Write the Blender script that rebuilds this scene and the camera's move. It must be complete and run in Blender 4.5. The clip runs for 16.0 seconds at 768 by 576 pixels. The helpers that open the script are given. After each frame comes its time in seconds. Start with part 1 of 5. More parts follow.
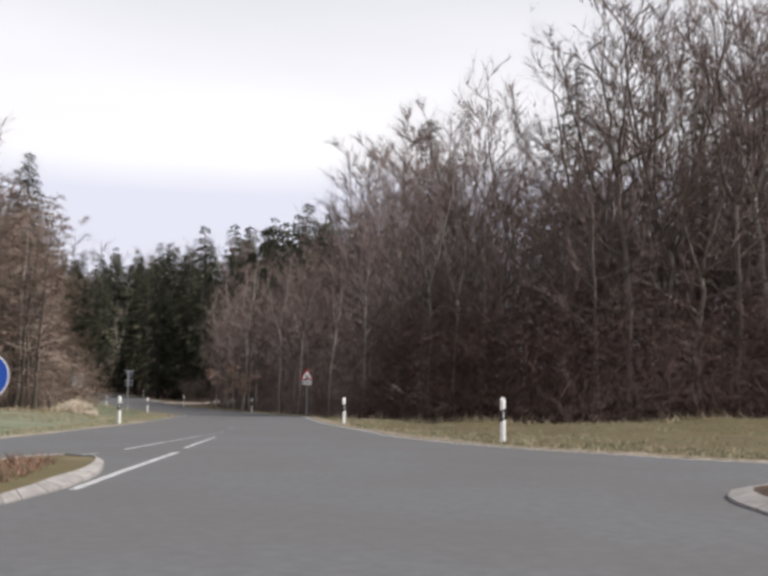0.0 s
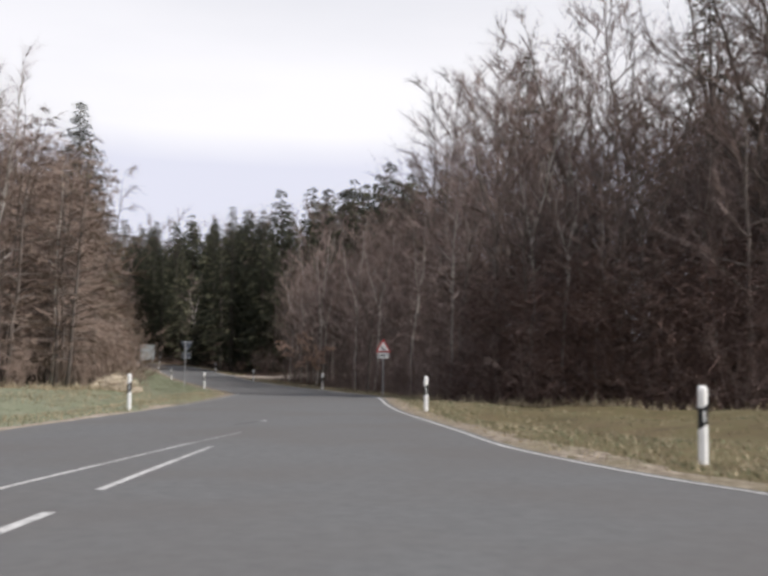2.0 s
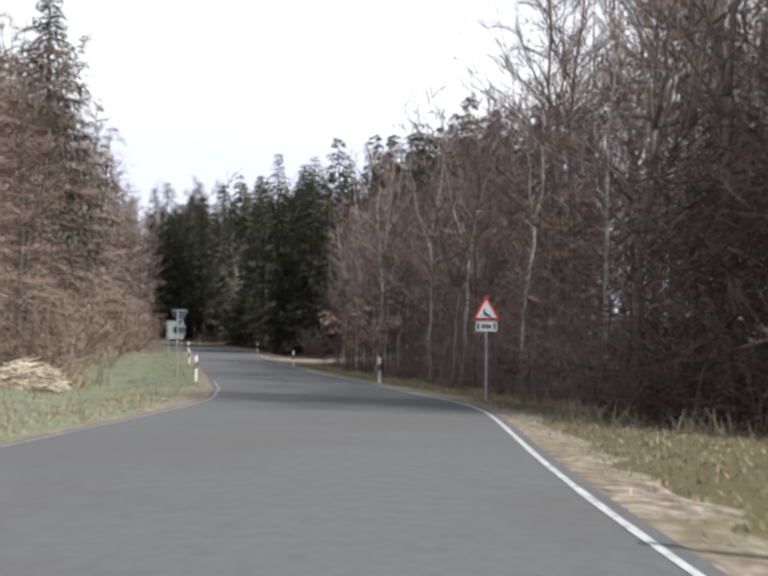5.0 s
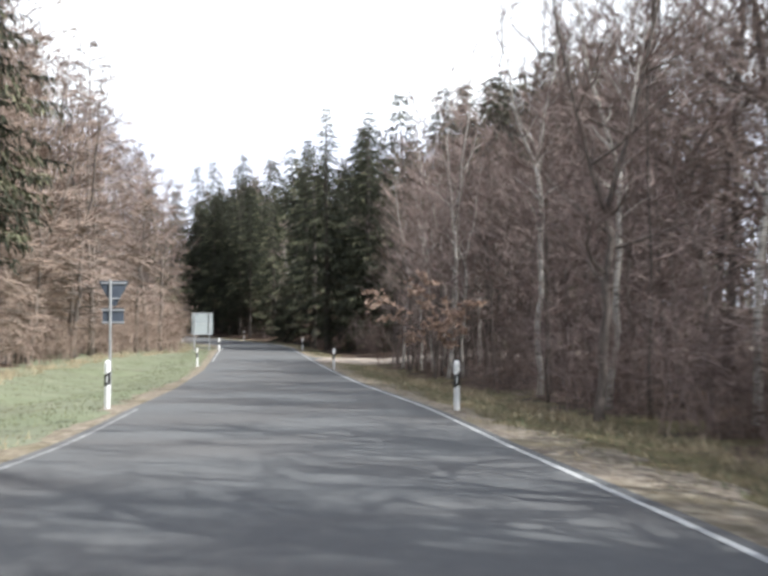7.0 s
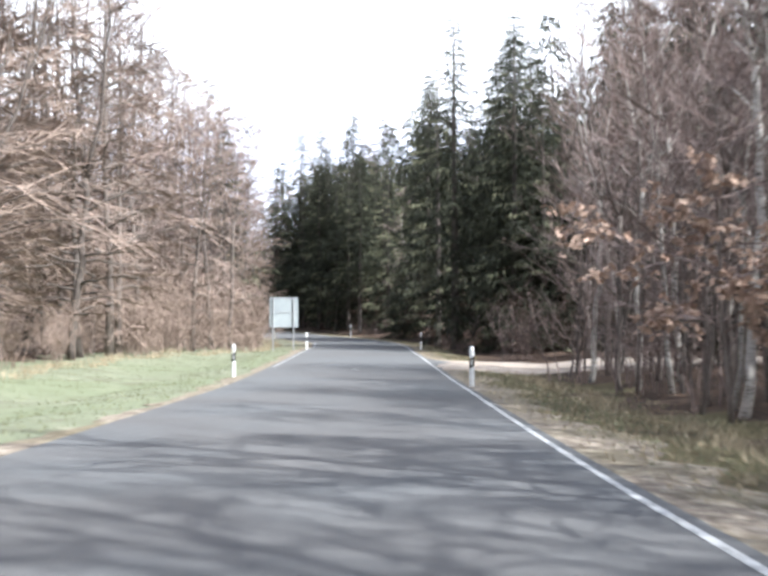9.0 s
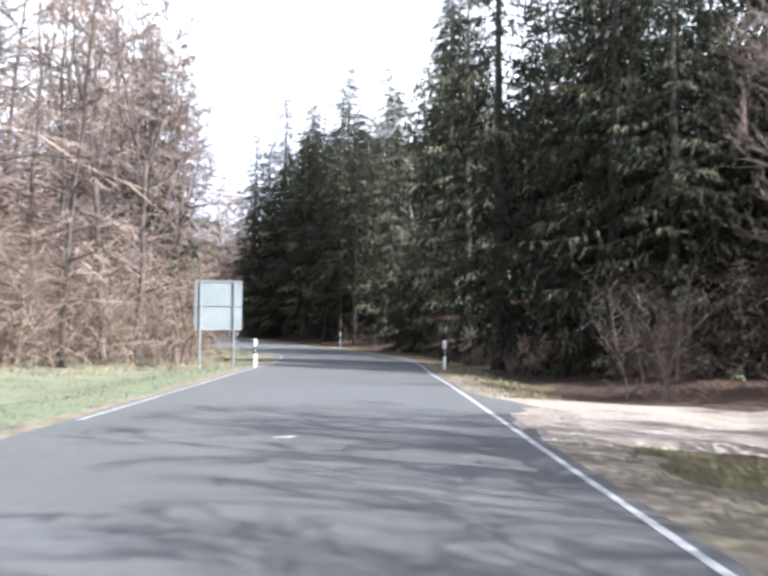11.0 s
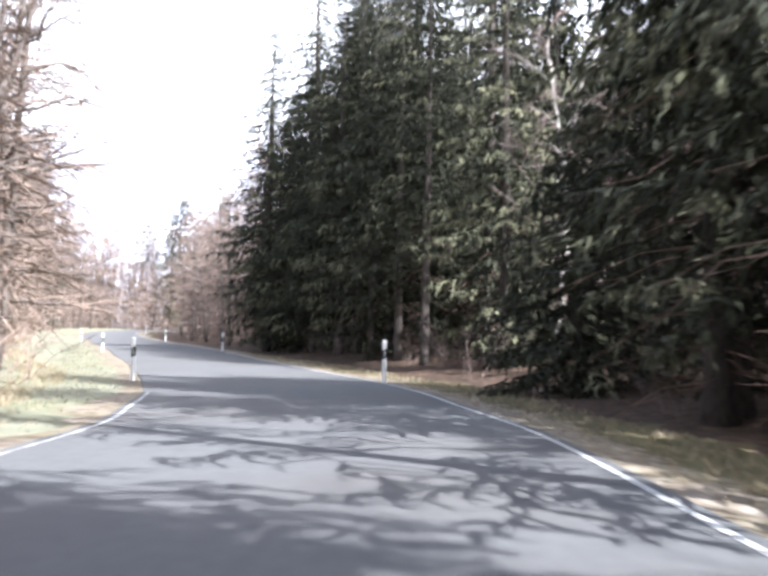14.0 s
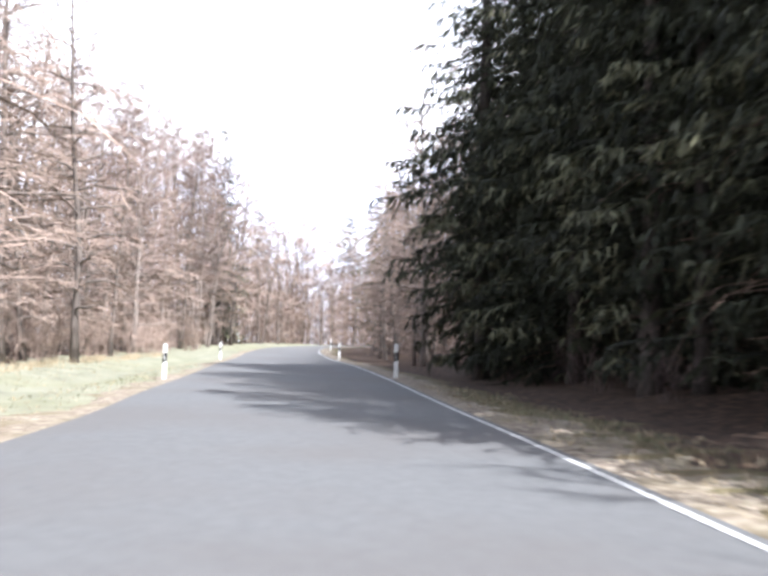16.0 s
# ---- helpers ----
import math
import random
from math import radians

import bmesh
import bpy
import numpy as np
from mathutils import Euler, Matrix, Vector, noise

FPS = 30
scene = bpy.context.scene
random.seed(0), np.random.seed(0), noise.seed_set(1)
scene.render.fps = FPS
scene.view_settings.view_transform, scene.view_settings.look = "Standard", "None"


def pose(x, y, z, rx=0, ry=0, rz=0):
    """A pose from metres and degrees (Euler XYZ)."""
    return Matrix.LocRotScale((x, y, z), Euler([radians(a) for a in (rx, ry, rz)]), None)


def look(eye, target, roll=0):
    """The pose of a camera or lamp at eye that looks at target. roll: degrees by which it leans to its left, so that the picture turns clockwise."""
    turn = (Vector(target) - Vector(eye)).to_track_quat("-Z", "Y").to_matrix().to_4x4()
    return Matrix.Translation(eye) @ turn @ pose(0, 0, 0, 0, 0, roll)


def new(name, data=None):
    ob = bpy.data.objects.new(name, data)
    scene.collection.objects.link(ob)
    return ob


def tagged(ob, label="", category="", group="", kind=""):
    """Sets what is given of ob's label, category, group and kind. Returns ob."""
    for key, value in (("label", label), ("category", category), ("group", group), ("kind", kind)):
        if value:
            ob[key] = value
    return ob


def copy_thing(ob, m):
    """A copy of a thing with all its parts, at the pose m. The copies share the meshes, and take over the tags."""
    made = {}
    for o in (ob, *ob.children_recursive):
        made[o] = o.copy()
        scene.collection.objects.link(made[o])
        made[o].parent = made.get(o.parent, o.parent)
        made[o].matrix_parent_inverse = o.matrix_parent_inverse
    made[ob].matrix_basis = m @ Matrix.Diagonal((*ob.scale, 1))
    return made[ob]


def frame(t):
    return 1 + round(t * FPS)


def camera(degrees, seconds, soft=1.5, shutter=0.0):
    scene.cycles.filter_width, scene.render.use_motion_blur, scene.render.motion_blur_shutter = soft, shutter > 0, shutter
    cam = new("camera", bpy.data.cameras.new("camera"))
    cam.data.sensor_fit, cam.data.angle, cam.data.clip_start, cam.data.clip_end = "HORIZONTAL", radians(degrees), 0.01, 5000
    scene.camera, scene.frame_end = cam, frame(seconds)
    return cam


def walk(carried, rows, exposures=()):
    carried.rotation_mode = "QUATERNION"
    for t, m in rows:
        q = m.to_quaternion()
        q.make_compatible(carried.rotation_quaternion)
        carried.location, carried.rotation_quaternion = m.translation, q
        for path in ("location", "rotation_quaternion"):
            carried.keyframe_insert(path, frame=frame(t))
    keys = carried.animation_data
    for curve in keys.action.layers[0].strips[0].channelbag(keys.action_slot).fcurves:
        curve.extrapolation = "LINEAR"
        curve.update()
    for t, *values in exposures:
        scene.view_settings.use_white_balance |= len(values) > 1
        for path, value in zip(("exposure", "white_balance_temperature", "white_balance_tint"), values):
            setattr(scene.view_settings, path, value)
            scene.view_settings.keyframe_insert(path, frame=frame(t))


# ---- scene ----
cam = camera(40.1, 16.0, soft=3.3, shutter=0.4)
PATH = [
    (0, (2.979, -5.413, 1.328), (2.943, -3.421, 1.5), 0.3),
    (0.5, (2.936, -3.033, 1.374), (2.892, -1.037, 1.489), 0.6),
    (1, (2.899, -0.728, 1.381), (2.833, 1.267, 1.501), 0.4),
    (1.5, (2.735, 1.868, 1.362), (2.615, 3.863, 1.435), 0.6),
    (2, (2.534, 4.603, 1.333), (2.336, 6.59, 1.452), 0.4),
    (2.5, (2.08, 7.947, 1.324), (1.805, 9.925, 1.433), 0.1),
    (3, (1.56, 11.436, 1.256), (1.253, 13.41, 1.355), 0.4),
    (3.5, (0.93, 15.586, 1.175), (0.603, 17.557, 1.26), 0.9),
    (6, (-1.951, 36.659, 0.786), (-2.302, 38.626, 0.871), -0.4),
    (6.5, (-2.878, 41.774, 0.704), (-3.276, 43.732, 0.789), -0.4),
    (7, (-4.036, 47.061, 0.614), (-4.497, 49.006, 0.688), -0.3),
    (7.5, (-5.501, 52.851, 0.483), (-6.037, 54.776, 0.554), -0.1),
    (8, (-7.098, 58.319, 0.32), (-7.701, 60.225, 0.387), -0.3),
    (8.5, (-8.985, 64.098, 0.207), (-9.645, 65.985, 0.284), -0.2),
    (9, (-10.92, 69.848, 0.09), (-11.609, 71.724, 0.164), -0.1),
    (11.5, (-21.088, 98.05, -0.248), (-21.788, 99.92, -0.141), 0.8),
    (12, (-23.269, 103.964, -0.2), (-23.979, 105.83, -0.089), 0.8),
    (12.5, (-25.737, 110.383, -0.155), (-26.451, 112.247, -0.042), 0.6),
    (13, (-28.181, 116.737, -0.114), (-28.909, 118.597, 0.004), 0.7),
    (13.5, (-30.665, 123.263, -0.069), (-31.448, 125.1, 0.043), 0.7),
    (14, (-33.45, 129.75, -0.081), (-34.299, 131.557, 0.044), 1.1),
    (14.5, (-36.712, 136.308, 0.046), (-37.647, 138.071, 0.176), 1.5),
    (15, (-40.12, 142.425, 0.134), (-41.146, 144.136, 0.267), 1.6),
    (15.5, (-44.239, 148.708, 0.172), (-45.358, 150.36, 0.318), 2.1),
    (16, (-48.4, 154.655, 0.243), (-49.607, 156.243, 0.393), 1.4),
]
EXPOSURES = [(0, -0.35, 6600, 12), (3.5, -0.4, 6500, 12), (6, 0.35, 6300, 7), (7, 0.6, 6250, 7), (8.5, 0.68, 6200, 7), (9, 1.13, 6000, 8), (11.5, 1.08, 5900, 10), (12.5, 1.25, 5950, 11), (13.0, 1.6, 5950, 11), (13.5, 1.65, 5950, 11), (14, 1.54, 5950, 12), (14.5, 1.42, 5950, 12), (15, 1.55, 6000, 12), (15.5, 1.74, 6000, 12), (16, 1.35, 6000, 12)]
walk(cam, [(t, look(eye, target, roll)) for t, eye, target, roll in PATH], EXPOSURES)

# ---- sky and sun ----
SUN_AZ, SUN_EL = 107.5, 44.5
world = bpy.data.worlds.new("world")
scene.world = world
world.use_nodes = True
wn, wl = world.node_tree.nodes, world.node_tree.links
bg = wn["Background"]
sky = wn.new("ShaderNodeTexSky")
sky.sky_type, sky.sun_disc = "NISHITA", False
sky.sun_elevation, sky.sun_rotation = radians(SUN_EL), radians(SUN_AZ)
sky.air_density, sky.dust_density, sky.ozone_density = 1.0, 3.0, 1.0
wtc = wn.new("ShaderNodeTexCoord")
wmap = wn.new("ShaderNodeMapping")
wmap.inputs["Scale"].default_value = (1.0, 1.0, 4.0)
wnoise = wn.new("ShaderNodeTexNoise")
wnoise.inputs["Scale"].default_value, wnoise.inputs["Detail"].default_value = 1.6, 6
wramp = wn.new("ShaderNodeValToRGB")
wramp.color_ramp.elements[0].position, wramp.color_ramp.elements[1].position = 0.30, 0.62
wramp.color_ramp.elements[0].color, wramp.color_ramp.elements[1].color = (0.84, 0.84, 0.84, 1), (0.97, 0.97, 0.97, 1)
wmix = wn.new("ShaderNodeMix")
wmix.data_type = "RGBA"
wmix.inputs[7].default_value = (12.0, 12.1, 12.6, 1)
wl.new(wtc.outputs["Generated"], wmap.inputs[0])
wl.new(wmap.outputs[0], wnoise.inputs["Vector"])
wl.new(wnoise.outputs[0], wramp.inputs[0])
wsep, wband, wmul = wn.new("ShaderNodeSeparateXYZ"), wn.new("ShaderNodeMapRange"), wn.new("ShaderNodeMath")
wband.inputs[1].default_value, wband.inputs[2].default_value = 0.25, 0.75
wband.inputs[3].default_value, wband.inputs[4].default_value = 1.0, 0.12
wmul.operation = "MULTIPLY"
wl.new(wtc.outputs["Generated"], wsep.inputs[0])
wl.new(wsep.outputs[2], wband.inputs[0])
wl.new(wband.outputs[0], wmul.inputs[0])
wl.new(wramp.outputs[0], wmul.inputs[1])
# a pale blue-grey cloud bank under the white cloud sheet
wbank, wedge, wcloud = wn.new("ShaderNodeMapRange"), wn.new("ShaderNodeMath"), wn.new("ShaderNodeMix")
wbank.inputs[1].default_value, wbank.inputs[2].default_value = 0.205, 0.235
wedge.operation = "MULTIPLY_ADD"
wedge.inputs[1].default_value = 0.05
wcloud.data_type = "RGBA"
wcloud.inputs[6].default_value, wcloud.inputs[7].default_value = (9.4, 9.7, 11.2, 1), (12.0, 12.1, 12.6, 1)
wl.new(wnoise.outputs[0], wedge.inputs[0])
wl.new(wsep.outputs[2], wedge.inputs[2])
wl.new(wedge.outputs[0], wbank.inputs[0])
wl.new(wbank.outputs[0], wcloud.inputs[0])
wl.new(wcloud.outputs[2], wmix.inputs[7])
wl.new(wmul.outputs[0], wmix.inputs[0])
wl.new(sky.outputs[0], wmix.inputs[6])
wl.new(wmix.outputs[2], bg.inputs[0])
bg.inputs[1].default_value = 0.11

sun = new("sun", bpy.data.lights.new("sun", "SUN"))
sun.data.energy, sun.data.angle, sun.data.color = 5.0, radians(0.4), (1.0, 0.975, 0.945)
sd = Vector((math.sin(radians(SUN_AZ)) * math.cos(radians(SUN_EL)), math.cos(radians(SUN_AZ)) * math.cos(radians(SUN_EL)), math.sin(radians(SUN_EL))))
sun.matrix_world = look(sd * 100, (0, 0, 0))


# ---- materials ----
def material(name, stops, scale=3.0, rough=0.9, bump=0.0, bump_scale=40.0, stretch=(1, 1, 1), vary="", amount=0.25, metal=0.0, detail=6, coarse=0.0, coarse_colour=(0, 0, 0), coarse_scale=0.3):
    """A noise-coloured surface. stops: (place, rgb). vary: 'island' or 'object', which shifts the brightness from piece to piece.
    coarse: how much of coarse_colour comes in, in large patches."""
    m = bpy.data.materials.new(name)
    m.use_nodes = True
    n, l = m.node_tree.nodes, m.node_tree.links
    b = n["Principled BSDF"]
    b.inputs["Roughness"].default_value, b.inputs["Metallic"].default_value = rough, metal
    b.inputs["Specular IOR Level"].default_value = 0.3
    tc, mp, nz, rp = n.new("ShaderNodeTexCoord"), n.new("ShaderNodeMapping"), n.new("ShaderNodeTexNoise"), n.new("ShaderNodeValToRGB")
    mp.inputs["Scale"].default_value = stretch
    nz.inputs["Scale"].default_value, nz.inputs["Detail"].default_value = scale, detail
    l.new(tc.outputs["Object"], mp.inputs[0])
    l.new(mp.outputs[0], nz.inputs["Vector"])
    l.new(nz.outputs[0], rp.inputs[0])
    e = rp.color_ramp.elements
    while len(e) < len(stops):
        e.new(0.5)
    for el, (p, c) in zip(e, stops):
        el.position, el.color = p, (*c, 1)
    out = rp.outputs[0]
    if coarse:
        n2, r2, mx = n.new("ShaderNodeTexNoise"), n.new("ShaderNodeMapRange"), n.new("ShaderNodeMix")
        n2.inputs["Scale"].default_value, n2.inputs["Detail"].default_value = coarse_scale, 5
        r2.inputs[1].default_value, r2.inputs[2].default_value, r2.inputs[4].default_value = 0.42, 0.62, coarse
        mx.data_type = "RGBA"
        mx.inputs[7].default_value = (*coarse_colour, 1)
        l.new(mp.outputs[0], n2.inputs["Vector"])
        l.new(n2.outputs[0], r2.inputs[0])
        l.new(r2.outputs[0], mx.inputs[0])
        l.new(out, mx.inputs[6])
        out = mx.outputs[2]
    if vary:
        src = n.new("ShaderNodeNewGeometry").outputs["Random Per Island"] if vary == "island" else n.new("ShaderNodeObjectInfo").outputs["Random"]
        rg, hs = n.new("ShaderNodeMapRange"), n.new("ShaderNodeHueSaturation")
        rg.inputs[3].default_value, rg.inputs[4].default_value = 1 - amount, 1 + amount
        l.new(src, rg.inputs[0])
        l.new(rg.outputs[0], hs.inputs["Value"])
        l.new(out, hs.inputs["Color"])
        out = hs.outputs[0]
    l.new(out, b.inputs["Base Color"])
    if bump:
        bz, bp = n.new("ShaderNodeTexNoise"), n.new("ShaderNodeBump")
        bz.inputs["Scale"].default_value, bz.inputs["Detail"].default_value = bump_scale, 4
        bp.inputs["Strength"].default_value = bump
        l.new(mp.outputs[0], bz.inputs["Vector"])
        l.new(bz.outputs[0], bp.inputs["Height"])
        l.new(bp.outputs[0], b.inputs["Normal"])
    return m


ASPHALT = material("asphalt", [(0.3, (0.118, 0.120, 0.121)), (0.7, (0.148, 0.151, 0.151))], 7.0, 0.85, 0.3, 160, coarse=0.6, coarse_colour=(0.122, 0.115, 0.110), coarse_scale=0.3)
PATCH = material("asphalt_patch", [(0.3, (0.07, 0.07, 0.072)), (0.7, (0.10, 0.10, 0.10))], 4, 0.85, 0.3, 150)
PAINT = material("road_paint", [(0.33, (0.20, 0.20, 0.20)), (0.46, (0.52, 0.52, 0.51)), (0.8, (0.68, 0.68, 0.67))], 9, 0.6, 0.1, 200)
OLD_PAINT = material("worn_road_paint", [(0.36, (0.17, 0.17, 0.17)), (0.55, (0.52, 0.52, 0.51)), (0.8, (0.62, 0.62, 0.6))], 9, 0.7, 0.1, 200)
FAINT_PAINT = material("faint_road_paint", [(0.36, (0.15, 0.15, 0.15)), (0.55, (0.30, 0.30, 0.295)), (0.8, (0.42, 0.42, 0.41))], 9, 0.75, 0.1, 200)
GRASS = material("grass_ground", [(0.30, (0.08, 0.06, 0.035)), (0.45, (0.135, 0.105, 0.055)), (0.58, (0.12, 0.105, 0.05)), (0.75, (0.22, 0.175, 0.11))], 1.1, 0.95, 0.8, 26, coarse=0.6, coarse_colour=(0.105, 0.088, 0.04), coarse_scale=0.25)
MEADOW = material("meadow_grass", [(0.30, (0.15, 0.143, 0.098)), (0.45, (0.18, 0.192, 0.128)), (0.58, (0.20, 0.213, 0.146)), (0.75, (0.28, 0.27, 0.20))], 1.1, 0.95, 0.8, 26, coarse=0.5, coarse_colour=(0.17, 0.20, 0.11), coarse_scale=0.12)
# Paler straw grass, with glare and overexposure put into its colour too.
GLARE_GRASS = material("pale_dead_grass", [(0.30, (0.165, 0.165, 0.12)), (0.5, (0.225, 0.225, 0.165)), (0.75, (0.29, 0.285, 0.22))], 1.1, 0.95, 0.8, 26, coarse=0.5, coarse_colour=(0.21, 0.21, 0.12), coarse_scale=0.12)
DIRT = material("dirt_shoulder", [(0.3, (0.10, 0.08, 0.06)), (0.5, (0.24, 0.195, 0.15)), (0.68, (0.42, 0.37, 0.30))], 6, 0.95, 0.9, 40, coarse=0.55, coarse_colour=(0.17, 0.145, 0.08), coarse_scale=0.7)
# Brown leaf litter, darkened: the wood's shade is put into its colour.
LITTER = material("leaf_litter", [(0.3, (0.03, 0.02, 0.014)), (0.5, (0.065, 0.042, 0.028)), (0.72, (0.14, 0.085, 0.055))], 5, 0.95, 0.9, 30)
GRAVEL = material("gravel", [(0.3, (0.25, 0.20, 0.16)), (0.5, (0.38, 0.32, 0.27)), (0.7, (0.52, 0.46, 0.40))], 14, 0.95, 0.7, 60, coarse=0.3, coarse_colour=(0.30, 0.24, 0.17), coarse_scale=0.8)
PALE_DIRT = material("pale_bare_soil", [(0.3, (0.22, 0.175, 0.14)), (0.5, (0.37, 0.31, 0.26)), (0.68, (0.50, 0.44, 0.38))], 6, 0.95, 0.9, 40, coarse=0.45, coarse_colour=(0.24, 0.20, 0.13), coarse_scale=0.9)
STRAW = material("dry_grass", [(0.3, (0.25, 0.20, 0.128)), (0.7, (0.44, 0.375, 0.26))], 3, 0.9, vary="island", amount=0.35)
BLADE = material("green_grass", [(0.3, (0.13, 0.14, 0.078)), (0.7, (0.225, 0.235, 0.145))], 2, 0.9, vary="island", amount=0.35)
DEAD_PLANT = material("dead_plants", [(0.3, (0.13, 0.07, 0.05)), (0.7, (0.30, 0.19, 0.13))], 3, 0.9, vary="island", amount=0.4)
PALE_STICK = material("pale_dead_sticks", [(0.3, (0.40, 0.33, 0.24)), (0.7, (0.66, 0.58, 0.46))], 3, 0.9, vary="island", amount=0.35)
BARK = material("grey_bark", [(0.3, (0.075, 0.062, 0.054)), (0.7, (0.22, 0.186, 0.165))], 6, 0.95, 0.7, 30, (3, 3, 0.5), "object", 0.3)
BIRCH = material("birch_bark", [(0.34, (0.05, 0.045, 0.04)), (0.44, (0.40, 0.37, 0.33)), (0.75, (0.60, 0.56, 0.52))], 5, 0.85, 0.4, 30, (1, 1, 3.0), "object", 0.15)
CONIFER_BARK = material("conifer_bark", [(0.3, (0.04, 0.034, 0.03)), (0.7, (0.125, 0.105, 0.092))], 6, 0.95, 0.7, 30, (3, 3, 0.5), "object", 0.25)
TWIG = material("brown_twigs", [(0.3, (0.145, 0.108, 0.096)), (0.7, (0.295, 0.228, 0.204))], 1.5, 0.9, vary="island", amount=0.5)
# Twigs with the shade at the wood's foot put into a darker brown.
SHADED_TWIG = material("shaded_undergrowth_twigs", [(0.3, (0.066, 0.041, 0.035)), (0.7, (0.138, 0.09, 0.076))], 1.5, 0.9, vary="island", amount=0.5)
TAN_TWIG = material("tan_twigs", [(0.3, (0.20, 0.147, 0.12)), (0.7, (0.35, 0.27, 0.22))], 1.5, 0.9, vary="island", amount=0.4)
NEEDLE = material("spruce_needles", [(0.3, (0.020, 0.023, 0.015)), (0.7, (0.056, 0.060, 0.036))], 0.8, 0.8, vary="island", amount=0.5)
# Outer boughs: paler growth, with sunlight put into the needle colour as well.
SUNLIT_NEEDLE = material("sunlit_bough_tips", [(0.35, (0.07, 0.075, 0.045)), (0.68, (0.23, 0.225, 0.14))], 0.6, 0.8, vary="island", amount=0.5)
DEAD_WOOD = material("dead_brown_branches", [(0.3, (0.12, 0.08, 0.06)), (0.7, (0.27, 0.19, 0.15))], 2, 0.9, vary="island", amount=0.4)
DRY_LEAF = material("dry_beech_leaves", [(0.3, (0.34, 0.225, 0.165)), (0.7, (0.50, 0.37, 0.29))], 2, 0.85, vary="island", amount=0.3)
WHITE = material("white_plastic", [(0.3, (0.72, 0.73, 0.72)), (0.7, (0.82, 0.82, 0.81))], 4, 0.45, vary="object", amount=0.06, coarse=0.3, coarse_colour=(0.58, 0.56, 0.5), coarse_scale=3)
BLACK = material("black_plastic", [(0.3, (0.012, 0.012, 0.013)), (0.7, (0.03, 0.03, 0.03))], 4, 0.5)
REFLECTOR = material("reflector", [(0.3, (0.55, 0.56, 0.55)), (0.7, (0.75, 0.76, 0.75))], 60, 0.15)
STEEL = material("galvanised_steel", [(0.3, (0.38, 0.39, 0.40)), (0.7, (0.52, 0.53, 0.54))], 8, 0.45, metal=0.6)
ALU = material("bare_aluminium_sheet", [(0.3, (0.27, 0.30, 0.31)), (0.7, (0.36, 0.39, 0.395))], 1.2, 0.5, metal=0.1, coarse=0.45, coarse_colour=(0.24, 0.275, 0.285), coarse_scale=0.8)
SIGN_RED = material("sign_red", [(0.3, (0.48, 0.03, 0.035)), (0.7, (0.56, 0.05, 0.05))], 3, 0.4)
SIGN_WHITE = material("sign_white", [(0.3, (0.74, 0.75, 0.74)), (0.7, (0.82, 0.82, 0.8))], 3, 0.4)
SIGN_BLUE = material("sign_blue", [(0.3, (0.015, 0.07, 0.36)), (0.7, (0.02, 0.09, 0.42))], 3, 0.4)
SIGN_BACK = material("sign_back_grey", [(0.3, (0.05, 0.06, 0.08)), (0.7, (0.08, 0.095, 0.12))], 3, 0.5)
KERB = material("kerb_concrete", [(0.3, (0.24, 0.225, 0.21)), (0.7, (0.38, 0.36, 0.34))], 8, 0.9, 0.5, 60, vary="object", amount=0.12)


